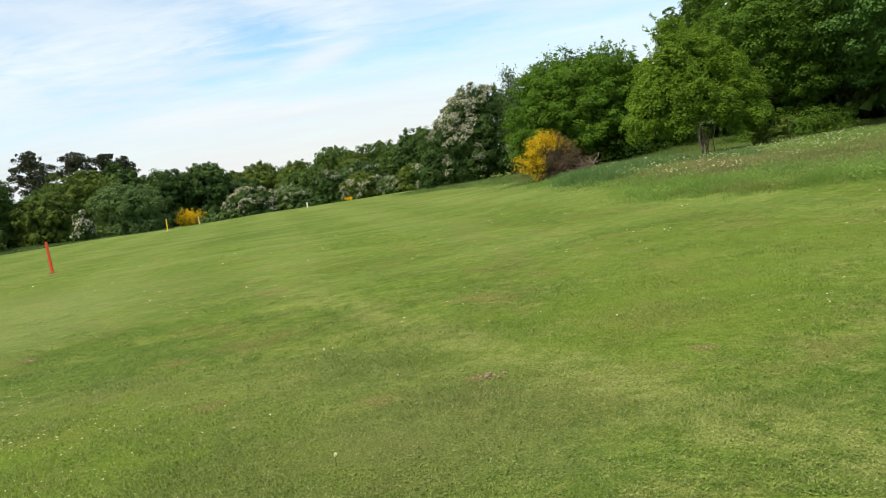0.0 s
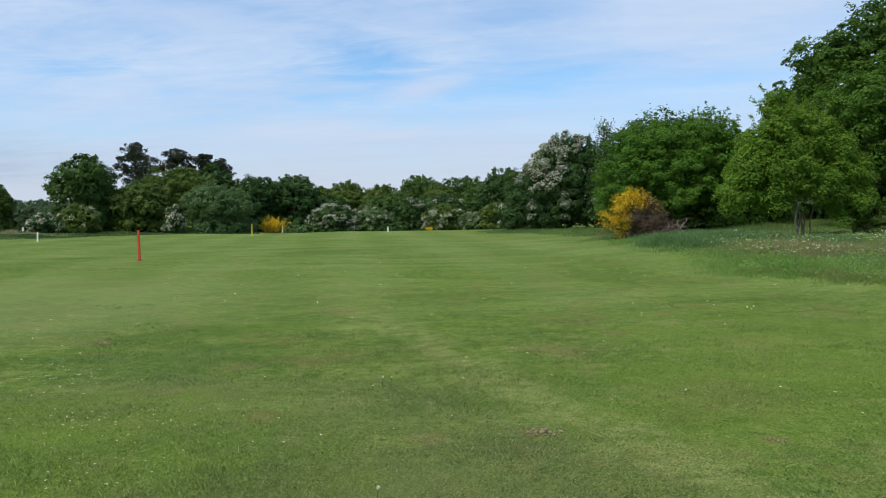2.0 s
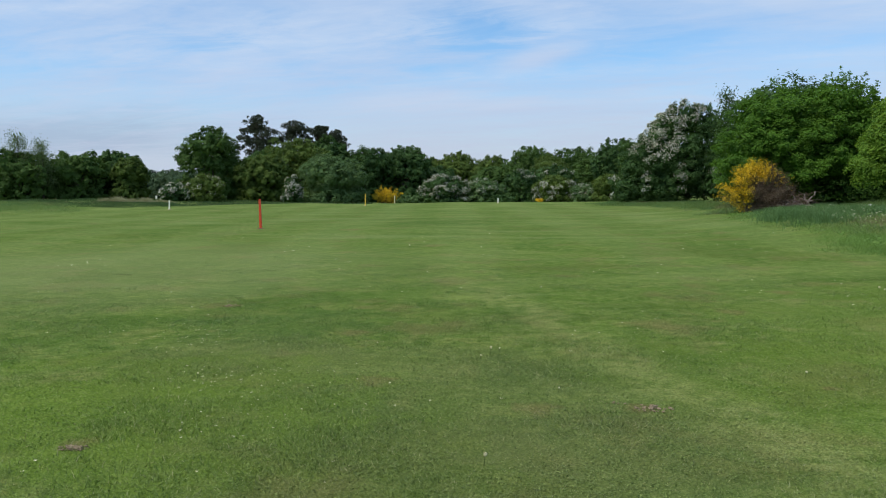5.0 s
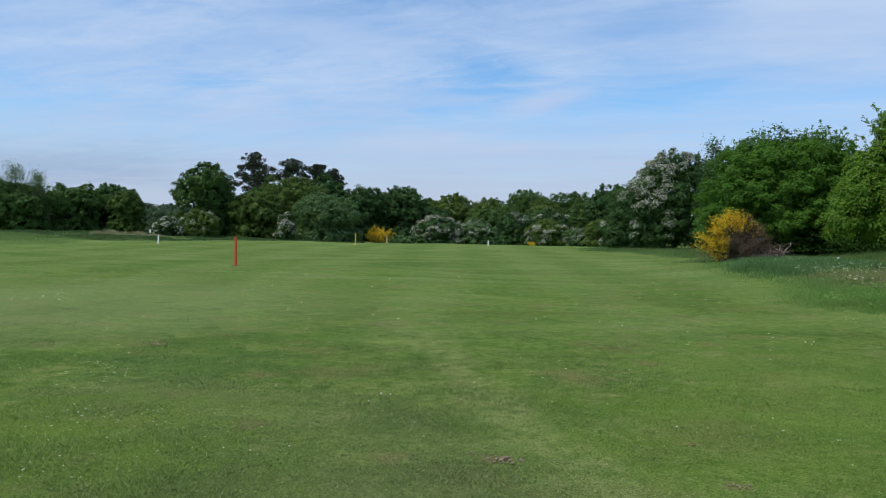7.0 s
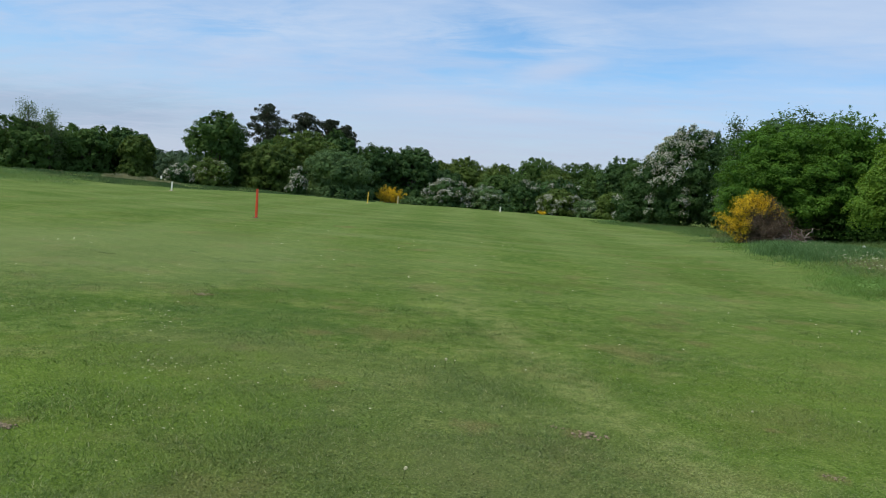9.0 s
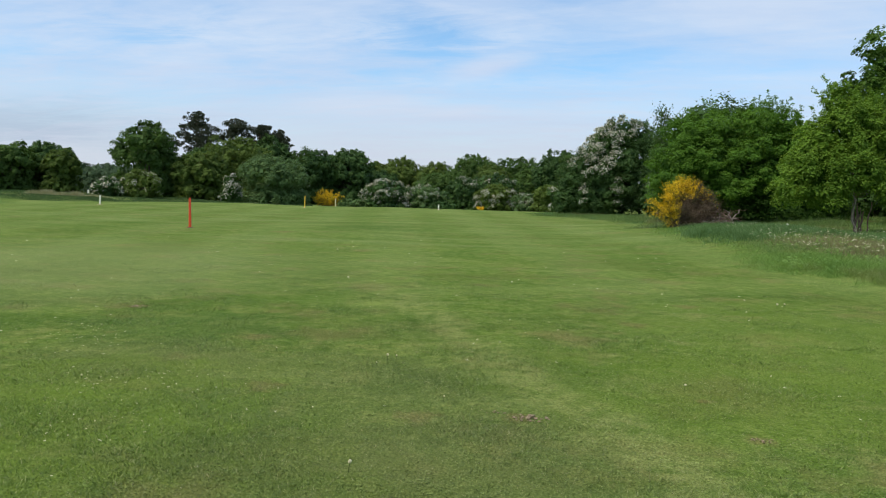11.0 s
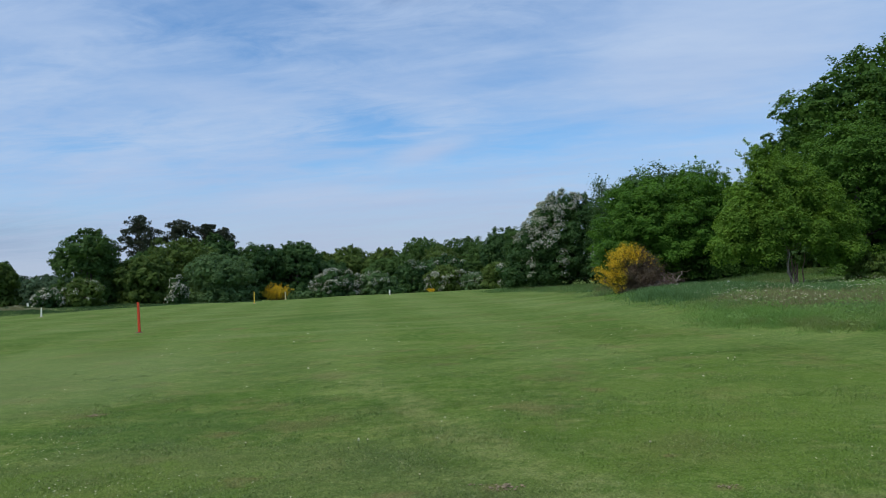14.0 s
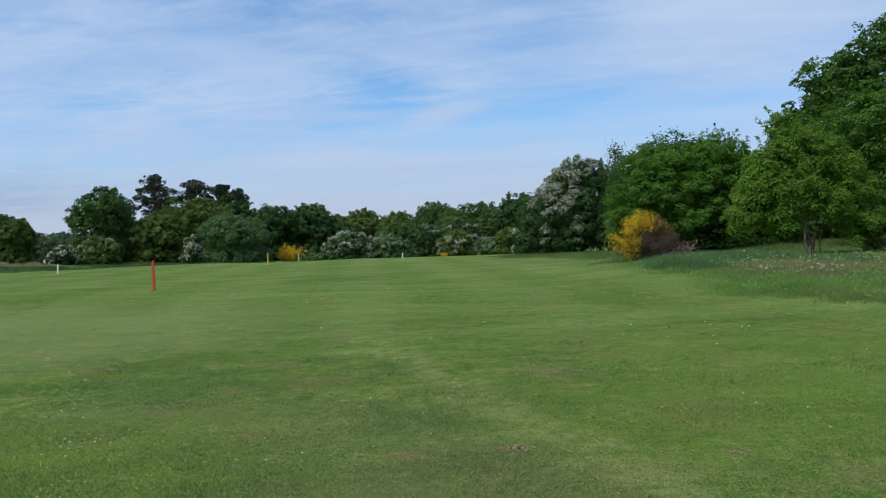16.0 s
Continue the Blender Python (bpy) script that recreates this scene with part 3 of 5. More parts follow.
def tree(name, x, y, w, h, mat, label, category="tree", seed=1, n=7000, size=0.27, low=0.03, count=11, top=0.5, clump=None, inner=0.28,
         trunk=0.16, group="", blobs=None, bloom=None, bark_mat=None, sprays=0, fit=True, flat=0.7, each=45, core=0.43, plain=False, shoot=1.0, fill=2.6, up=0.4, deep=(0.86, 1.04), within=(0.6, 0.93)):
    rng = np.random.default_rng(seed)
    B = blobs or swellings(rng, w, h, low, count, top, core=core)
    pos, nrm, sz, cen, dirn, ci = crown_leaves(rng, B, n, clump or w * 0.085, size, inner, flat=flat, each=each, fill=fill, up=up, deep=deep, within=within)
    if fit:
        sx, cx, sv = fitted(pos, w, h)
    else:
        sx, cx, sv = 1.0, 0.0, 1.0
    if sprays:
        # thin shoots that stand out of the crown's top
        upper = np.argsort(-cen[:, 2] + rng.normal(size=len(cen)) * h * 0.06)[:sprays]
        for c in cen[upper]:
            k = 44
            tip = np.array([rng.normal() * 0.45 + 0.2 * np.sign(c[0]), rng.normal() * 0.3, 1.0]) * min(h, 7) * rng.uniform(0.04, 0.13) * shoot
            # tufts of leaves along the shoot, the last one at its tip
            f = np.array([0.15, 0.45, 0.75, 1.0])[rng.integers(0, 4, k)][:, None]
            v = unit(rng.normal(size=(k, 3)))
            pos = np.concatenate([pos, c + f * tip + v * size * rng.uniform(0.4, 1.5, (k, 1)) * (1.3 - 0.5 * f)])
            ci = np.concatenate([ci, np.full(k, -1)])
            nrm = np.concatenate([nrm, v * 0.6 + rng.normal(size=(k, 3)) * 0.5 + np.array([0, 0, 0.6])])
            sz = np.concatenate([sz, size * rng.uniform(0.7, 1.3, k)])
    squeeze = np.array([sx, sx, sv])
    pos = (pos - np.array([cx, 0, 0])) * squeeze
    ob = thing(name, x, y, label, category, group)
    fork = np.array([0.0, 0.0, h * 0.26])
    stem = part("trunk", tubes("trunk", [limb(rng, (0, 0, -0.25), fork, trunk, trunk * 0.72, 5, 0.06)], bark_mat or bark_grey, 9), ob)
    big = sorted(B, key=lambda q: -q[3])[:7]
    for q in big:
        end = (np.array(q[:3]) - np.array([cx, 0, 0])) * squeeze
        part("limb", tubes("limb", [limb(rng, fork + rng.normal(size=3) * trunk * 0.2, end, trunk * 0.5, trunk * 0.14, 6, 0.1)], bark_mat or bark_grey, 6), stem)
    crown = part("crown", leaves("crown", pos, nrm, sz, mat, rng=rng, plain=plain), ob)
    if bloom:
        # blossom covers whole clumps, thinning out between them
        share, count_b, bsize, pick = bloom
        c = (cen - np.array([cx, 0, 0])) * squeeze
        scale = 2.2 / w
        wave = np.sin(c[:, 0] * 7.3 * scale + 2.1 * np.sin(c[:, 2] * 4.1 * scale)) + np.sin(c[:, 2] * 8.1 * scale + c[:, 1] * 5 * scale) + rng.normal(size=len(c)) * 0.9
        rich = pick(c[:, 0] / (w / 2), c[:, 1] / (w / 2), c[:, 2] / h)
        if rich.any():
            rich &= wave > np.quantile(wave[rich], 1 - share)
            out = np.where((ci >= 0) & rich[ci] & (unit(nrm)[:, 2] > -0.1))[0]
            at = rng.choice(out, count_b)
            facing = unit(nrm[at])
            bp = pos[at] + facing * bsize * 0.5 + rng.normal(size=(count_b, 3)) * size * 0.35
            part("blossom", leaves("blossom", bp, facing + rng.normal(size=(count_b, 3)) * 0.5 + np.array([0, 0, 0.3]), bsize * rng.uniform(0.55, 1.35, count_b), blossom, 0.9, 0.08, rng), crown,
                 "clusters of white blossom")
    return ob


# ---- trees and shrubs on the near side ----
BESIDE = "trees beside the rough grass"
# a broad spreading oak: wide low crown of several swellings
tree("oak_tree", 13.0, 42.0, 9.4, 6.3, oak_fresh, "broad fresh green oak with a low spreading crown on the bank", seed=11, n=70000, size=0.118, clump=0.36, low=0.02, inner=0.24, each=105, up=0.8, flat=0.62, deep=(0.72, 1.1), within=(0.4, 0.76),
     trunk=0.26, group=BESIDE, sprays=40, shoot=1.0, fill=1.9,
     blobs=[(-3.1, 0, 3.1, 1.6, 2.2, 1.8), (-2.9, -0.3, 4.7, 1.3, 1.7, 1.2), (-1.6, -0.2, 5.3, 1.3, 1.7, 1.1), (-0.2, 0.2, 4.9, 1.5, 1.8, 1.4), (1.5, 0, 5.4, 1.5, 2.0, 1.4), (2.8, 0.2, 5.1, 1.3, 1.8, 1.3), (3.8, 0, 3.7, 1.2, 1.8, 1.3),
            (-3.9, -0.5, 1.9, 1.0, 1.8, 1.1), (-0.9, -1.5, 2.3, 1.5, 1.5, 1.1), (1.3, -1.6, 2.6, 1.5, 1.6, 1.0), (3.5, -0.8, 2.3, 1.3, 1.6, 1.0), (-2.2, -1.6, 3.6, 1.2, 1.3, 0.9), (0.1, -1.9, 3.9, 1.2, 1.1, 0.8), (2.2, -1.7, 4.1, 1.2, 1.1, 0.8),
            (0.2, 0.6, 3.0, 3.2, 1.6, 1.8)])
tree("young_tree", 13.76, 30.0, 5.9, 5.4, young_leaf, "young yellowish green tree with slender stems in rough grass", seed=12, n=44000, size=0.1, clump=0.29, low=0.1, each=72, up=0.75, flat=0.75, deep=(0.72, 1.08), within=(0.5, 0.85),
     trunk=0.055, bark_mat=bark_tan, group=BESIDE, sprays=40, inner=0.2, fill=1.8, shoot=1.0,
     blobs=[(-0.9, 0, 4.9, 0.5, 0.7, 0.75), (-0.4, -0.1, 4.3, 0.9, 1.0, 0.9), (0.6, 0.1, 4.2, 0.9, 1.0, 0.85), (-1.5, 0, 3.6, 0.9, 1.1, 0.8), (1.5, 0, 3.4, 1.0, 1.1, 0.9), (0, 0, 3.3, 1.3, 1.4, 1.2), (-2.1, -0.1, 2.5, 0.9, 1.1, 0.7),
            (2.3, -0.1, 2.4, 1.0, 1.1, 0.8), (-2.7, -0.2, 1.6, 0.7, 0.9, 0.5), (3.0, -0.2, 1.4, 0.75, 0.9, 0.6), (-0.6, -1.0, 2.4, 1.1, 0.9, 0.8), (0.9, -1.0, 2.2, 1.1, 0.9, 0.8), (1.9, -0.7, 1.3, 0.9, 0.8, 0.5), (-1.4, -0.8, 1.5, 0.9, 0.8, 0.5)])
sapling = thing("sapling", 13.42, 29.0, "slender pale bare stem beside a young tree", "sapling", "undergrowth")
part("stem", tubes("stem", [limb(np.random.default_rng(135), (0, 0, -0.1), (-0.2, 0.1, 2.3), 0.04, 0.018, 7, 0.05)], bark_tan, 7), sapling)
coppice = thing("coppice_stems", 13.72, 29.5, "cluster of short reddish brown stems under a young tree", "stems", "undergrowth")
for k in range(7):
    r = np.random.default_rng(400 + k)
    a = np.array([r.normal() * 0.14, r.normal() * 0.1, -0.05])
    part("stem", tubes("stem", [limb(r, a, a * 1.6 + np.array([r.normal() * 0.1, r.normal() * 0.08, r.uniform(0.7, 1.3)]), 0.032, 0.014, 5, 0.06)], bark_red, 6), coppice)
tree("large_oak_tree", 27.0, 44.5, 15.0, 13.5, oak_dark, "large dark green oak towering behind the smaller trees", seed=13, n=58000, size=0.21, clump=0.52, low=0.08, inner=0.26, each=90, up=0.7, flat=0.62, deep=(0.76, 1.08), within=(0.4, 0.78),
     trunk=0.5, group=BESIDE, sprays=40, fit=False, fill=2.0,
     blobs=[(0.6, 0.4, 7.0, 5.2, 4.6, 4.8), (-6.45, -0.6, 6.8, 1.7, 2.2, 1.5), (-5.45, -0.9, 8.5, 2.0, 2.2, 1.7), (-4.1, -0.6, 9.5, 2.0, 2.3, 1.6), (-1.6, -0.5, 10.8, 1.9, 2.4, 1.8), (1.0, -0.5, 10.9, 2.5, 2.8, 2.0), (4.4, 0, 10.2, 2.9, 2.8, 2.4),
            (-5.6, -1.2, 4.8, 2.0, 2.2, 1.6), (-3.4, -3.4, 6.6, 2.2, 2.0, 1.8), (1.0, -4.0, 6.8, 2.8, 2.2, 2.1), (5.0, -2.6, 6.6, 2.7, 2.6, 2.0), (-1.2, -4.2, 4.2, 2.6, 1.9, 1.5), (-4.6, -2.8, 3.4, 2.0, 1.8, 1.3),
            (3.4, -4.0, 3.6, 2.6, 1.9, 1.5), (-1.8, -3.0, 8.5, 2.2, 2.0, 1.7), (2.6, -3.2, 8.9, 2.3, 2.0, 1.7), (6.6, -2.4, 3.6, 2.3, 2.0, 1.5)])
tree("oak_tree", 20.4, 36.6, 6.6, 7.3, oak_mid, "mid-green oak standing under a larger dark oak", seed=14, n=34000, size=0.135, clump=0.4, low=0.12, inner=0.14, each=95, up=0.7, flat=0.62, deep=(0.74, 1.08), within=(0.4, 0.78), trunk=0.2,
     group=BESIDE, sprays=26, fill=1.9)
tree("oak_tree", 26.0, 33.5, 9.4, 9.4, oak_cool, "dark green oak with low hanging boughs", seed=15, n=40000, size=0.19, clump=0.5, low=0.24, inner=0.22, each=80, up=0.7, flat=0.62, deep=(0.76, 1.08), within=(0.4, 0.84), trunk=0.24,
     group=BESIDE, sprays=10, fill=1.9)
tree("hawthorn", 9.2, 62.2, 8.1, 7.8, haw_leaf, "tall dark hawthorn thick with white blossom on one side", "shrub", seed=16, n=36000, size=0.15, clump=0.32, low=0.0, inner=0.16, flat=0.85, each=60, deep=(0.78, 1.08), within=(0.45, 0.84),
     group="hawthorns", sprays=26, fit=False, shoot=0.6, fill=2.8,
     blobs=[(0.4, 0.3, 3.9, 2.9, 3.0, 3.2), (-3.9, -0.2, 1.3, 1.1, 1.8, 1.3), (-3.3, -0.2, 2.8, 1.1, 1.8, 1.3), (-2.6, -0.4, 1.4, 1.1, 1.6, 1.3), (-2.3, -0.2, 3.6, 1.1, 1.8, 1.3), (-1.7, -0.3, 4.5, 1.2, 1.8, 1.3), (-0.6, -0.1, 5.9, 1.2, 1.7, 1.1), (0.5, 0, 6.4, 1.5, 1.8, 1.3), (1.9, 0.1, 6.1, 1.4, 1.7, 1.2), (3.1, 0.1, 5.4, 1.2, 1.6, 1.3),
            (3.2, -0.2, 3.0, 1.2, 1.7, 1.6), (2.8, -0.6, 1.4, 1.4, 1.6, 1.4), (0.0, -2.0, 1.6, 2.0, 1.3, 1.5), (-1.7, -1.5, 1.2, 1.3, 1.3, 1.1), (-1.0, -1.8, 3.3, 1.5, 1.2, 1.3), (0.9, -2.0, 4.2, 1.5, 1.2, 1.4), (1.6, -1.8, 2.6, 1.4, 1.2, 1.2)],
     bloom=(0.85, 13000, 0.078, lambda u, v, q: (v < 0.45) & (((u > -0.9) & (u < 0.12) & (q > 0.40 + 0.5 * np.maximum(u + 0.15, 0))) | ((u > -0.3) & (u < 0.5) & (q > 0.80)) | ((q < 0.34) & (q > 0.06) & (np.sin(u * 11 + 2) > 0.93)))))
tree("thicket", 15.8, 47.5, 10.0, 4.2, far_deep, "deep shaded thicket under the oaks", "shrub", seed=17, n=9000, size=0.26, low=0.0, group="undergrowth", plain=True)
tree("thicket", 15.0, 43.5, 9.0, 1.6, oak_dark, "low dark thicket in the shade behind a young tree", "shrub", seed=66, n=12000, size=0.075, low=0.0, trunk=0.03, group="undergrowth", plain=True)
tree("thicket", 21.2, 35.4, 6.0, 1.5, oak_dark, "low dark thicket in the shade of the oaks", "shrub", seed=67, n=9000, size=0.075, low=0.0, trunk=0.03, group="undergrowth", plain=True)
tree("thicket", -66.0, 86.0, 17.0, 4.6, far_deep, "deep shaded thicket behind the far birches", "shrub", seed=63, n=5000, size=0.3, low=0.0, group="undergrowth", plain=True)
tree("thicket", 24.0, 50.5, 14.0, 5.0, far_deep, "deep shaded thicket under the oaks", "shrub", seed=18, n=9000, size=0.3, low=0.0, group="undergrowth", plain=True)
for x, y, w, h, seed in ((33, 56, 12, 9, 171), (43, 52, 13, 10, 172), (52, 46, 13, 10, 173), (38, 44, 10, 8.5, 174), (31, 40, 8, 6.5, 175), (46, 36, 12, 9, 176)):
    tree("tree", x, y, w, h, far_deep, "dense dark green tree behind the oaks", seed=seed, n=9000, size=0.36, low=0.0, trunk=0.25, group=BESIDE, plain=True)
tree("tree", 14.6, 53.0, 8.5, 7.9, far_deep, "flat-topped dark tree behind a fresh green oak", seed=177, n=14000, size=0.2, low=0.0, trunk=0.22, group=BESIDE, plain=True, inner=0.2)
tree("bramble", 16.6, 29.6, 1.7, 1.15, far_olive, "low olive bramble beside a young tree", "shrub", seed=19, n=2600, size=0.08, low=0.0, trunk=0.02, group="undergrowth")

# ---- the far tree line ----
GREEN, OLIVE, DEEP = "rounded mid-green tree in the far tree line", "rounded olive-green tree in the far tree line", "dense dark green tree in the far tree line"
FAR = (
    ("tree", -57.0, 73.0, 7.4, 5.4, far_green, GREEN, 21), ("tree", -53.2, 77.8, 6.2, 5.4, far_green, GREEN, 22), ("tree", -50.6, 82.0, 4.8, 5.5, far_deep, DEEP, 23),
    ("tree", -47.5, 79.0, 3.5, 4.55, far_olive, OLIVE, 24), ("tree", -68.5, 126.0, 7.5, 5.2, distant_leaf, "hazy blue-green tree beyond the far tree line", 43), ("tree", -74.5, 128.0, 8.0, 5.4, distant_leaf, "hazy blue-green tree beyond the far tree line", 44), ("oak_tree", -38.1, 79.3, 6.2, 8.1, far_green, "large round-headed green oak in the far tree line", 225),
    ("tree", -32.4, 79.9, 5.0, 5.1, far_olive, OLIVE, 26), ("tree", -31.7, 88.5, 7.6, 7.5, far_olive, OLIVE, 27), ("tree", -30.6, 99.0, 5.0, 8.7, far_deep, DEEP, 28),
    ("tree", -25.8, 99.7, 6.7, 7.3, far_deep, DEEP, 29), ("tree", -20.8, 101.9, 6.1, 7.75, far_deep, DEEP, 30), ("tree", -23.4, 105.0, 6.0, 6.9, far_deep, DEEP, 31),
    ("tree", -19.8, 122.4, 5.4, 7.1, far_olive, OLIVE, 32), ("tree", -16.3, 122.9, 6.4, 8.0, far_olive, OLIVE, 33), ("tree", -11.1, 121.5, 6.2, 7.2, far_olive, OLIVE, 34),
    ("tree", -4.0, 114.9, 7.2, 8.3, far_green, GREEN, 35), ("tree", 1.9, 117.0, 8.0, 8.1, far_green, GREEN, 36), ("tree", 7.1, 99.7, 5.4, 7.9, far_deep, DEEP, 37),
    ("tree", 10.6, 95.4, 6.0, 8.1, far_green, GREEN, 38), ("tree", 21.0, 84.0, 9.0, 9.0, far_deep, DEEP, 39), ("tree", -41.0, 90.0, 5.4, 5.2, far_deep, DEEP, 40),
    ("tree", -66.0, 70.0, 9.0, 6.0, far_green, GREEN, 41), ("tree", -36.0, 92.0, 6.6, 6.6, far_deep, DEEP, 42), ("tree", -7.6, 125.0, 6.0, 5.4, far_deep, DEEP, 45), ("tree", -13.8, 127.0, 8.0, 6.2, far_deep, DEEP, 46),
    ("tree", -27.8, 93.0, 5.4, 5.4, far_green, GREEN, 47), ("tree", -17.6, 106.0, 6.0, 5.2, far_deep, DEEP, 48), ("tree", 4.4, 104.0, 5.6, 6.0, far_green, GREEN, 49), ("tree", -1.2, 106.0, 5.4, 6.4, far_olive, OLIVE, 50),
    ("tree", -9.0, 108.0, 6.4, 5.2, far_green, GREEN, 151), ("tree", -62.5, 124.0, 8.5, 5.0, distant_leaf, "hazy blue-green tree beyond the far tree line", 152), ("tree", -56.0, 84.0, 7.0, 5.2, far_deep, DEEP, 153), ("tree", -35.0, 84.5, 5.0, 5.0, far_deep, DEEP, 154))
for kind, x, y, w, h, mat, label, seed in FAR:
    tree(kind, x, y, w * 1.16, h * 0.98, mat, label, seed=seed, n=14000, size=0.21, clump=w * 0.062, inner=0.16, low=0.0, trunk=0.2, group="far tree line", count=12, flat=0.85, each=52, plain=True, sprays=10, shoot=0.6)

# ---- far shrubs ----
SNOW = "rounded hawthorn shrub speckled with white blossom"
everywhere = lambda u, v, q: (v < 0.5) & (q > 0.12)


def shrub(name, x, y, w, h, mat, label, seed, n, bloom=None, group="far shrubs", clump=0.3, size=0.17):
    return tree(name, x, y, w, h, mat, label, "shrub", seed=seed, n=n, size=size, clump=clump, low=0.0, trunk=0.05, group=group, bloom=bloom, plain=True, inner=0.14, each=42, flat=0.85, count=9, sprays=8, shoot=0.35)


shrub("hawthorn", -37.5, 70.7, 2.9, 1.95, haw_leaf, SNOW, 51, 2600, (0.7, 1700, 0.1, everywhere), "hawthorns")
shrub("hawthorn", -35.6, 72.8, 4.3, 2.75, far_olive, "hawthorn shrub with fading pinkish blossom among olive leaves", 52, 5000, (0.4, 800, 0.085, everywhere), "hawthorns")
shrub("hawthorn", -26.8, 74.2, 2.0, 2.75, haw_leaf, "small upright hawthorn white with blossom", 53, 2600, (0.85, 2300, 0.104, everywhere), "hawthorns")
shrub("whitebeam_shrub", -23.3, 77.5, 7.1, 5.05, grey_leaf, "broad rounded grey-green shrub", 54, 15000, None, "far shrubs", 0.42)
shrub("hawthorn", -12.6, 83.0, 5.4, 3.15, haw_leaf, SNOW, 55, 7000, (0.75, 5600, 0.1, everywhere), "hawthorns")
shrub("hawthorn", -8.3, 84.6, 4.9, 2.7, grey_leaf, "hawthorn shrub with a little white blossom", 56, 6000, (0.4, 1500, 0.09, everywhere), "hawthorns")
shrub("hawthorn", -4.5, 91.9, 5.0, 4.0, haw_leaf, "hawthorn shrub with white blossom along its top", 57, 6000, (0.5, 900, 0.09, lambda u, v, q: q > 0.7), "hawthorns")
shrub("hawthorn", -0.8, 96.0, 6.2, 4.7, haw_leaf, "tall hawthorn shrub with thin white blossom along its top", 64, 7000, (0.4, 900, 0.09, lambda u, v, q: q > 0.7), "hawthorns")
shrub("hawthorn", -0.6, 87.0, 4.6, 3.0, far_olive, SNOW, 58, 6000, (0.7, 3000, 0.096, lambda u, v, q: (v < 0.5) & (q < 0.72) & (q > 0.08)), "hawthorns")
shrub("shrub", 5.4, 83.8, 3.9, 2.95, far_olive, "rounded olive-green shrub before taller trees", 59, 5200)
shrub("hawthorn", 2.8, 84.9, 3.0, 2.0, grey_leaf, "low hawthorn shrub with sparse white blossom", 60, 3000, (0.5, 800, 0.088, everywhere), "hawthorns")
shrub("bramble", -16.0, 83.0, 4.0, 0.95, grey_leaf, "low pale green bramble at the foot of dark trees", 61, 2400, None, "undergrowth", 0.2, 0.14)
shrub("hawthorn", 7.4, 76.0, 4.6, 3.2, haw_leaf, "dark hawthorn shrub with scattered white blossom", 62, 5000, (0.4, 1300, 0.088, everywhere), "hawthorns")
shrub("bramble", -6.2, 82.0, 3.0, 0.8, haw_leaf, "low dark bramble between hawthorn shrubs", 65, 1500, None, "undergrowth", 0.2, 0.14)


def pine(x, y, w, h, seed, lean, low=0.5):
    """A Scots pine: bare leaning stem, uneven boughs, dense tufted masses of dark needles."""
    rng = np.random.default_rng(seed)
    ob = thing("pine_tree", x, y, "dark Scots pine with an uneven dense crown", "tree", "pines")
    topz = np.array([lean, 0, h * 0.93])
    stem = part("trunk", tubes("trunk", [limb(rng, (0, 0, -0.2), topz, 0.24, 0.06, 8, 0.03)], bark_pine, 8), ob)
    B = []
    for k in range(20):
        f = low + (0.96 - low) * (k + 0.5) / 20
        a = 2 * math.pi * (k * 0.382 + rng.uniform(-0.1, 0.1))
        r = w * 0.5 * (1.0 - 0.62 * max(0, (f - 0.72) / 0.28)) * rng.uniform(0.25, 0.95)
        c = np.array([lean * f + math.cos(a) * r, math.sin(a) * r, h * f])
        s = w * rng.uniform(0.10, 0.17)
        B.append((*c, s * 1.2, s * 1.2, s * 0.42))
        part("bough", tubes("bough", [limb(rng, topz * (f - 0.07) / 0.93, c, 0.07, 0.025, 4, 0.1)], bark_pine, 5), stem)
    pos, nrm, sz, _, _, _ = crown_leaves(rng, B, 12000, w * 0.06, 0.24, 0.05, flat=0.7, each=40, fill=1.4, deep=(0.4, 1.25))
    part("crown", leaves("crown", pos, nrm * 0.5 + rng.normal(size=nrm.shape) * 0.8, sz, pine_leaf, 0.3, 0.05, rng, True), ob)


pine(-39.1, 96.1, 5.9, 11.3, 71, -0.4, 0.52)
pine(-35.6, 99.6, 5.2, 10.95, 72, -0.2, 0.52)
pine(-33.0, 102.6, 4.4, 10.6, 73, -0.2, 0.55)
pine(-31.2, 103.5, 4.4, 10.0, 74, 0.2, 0.55)


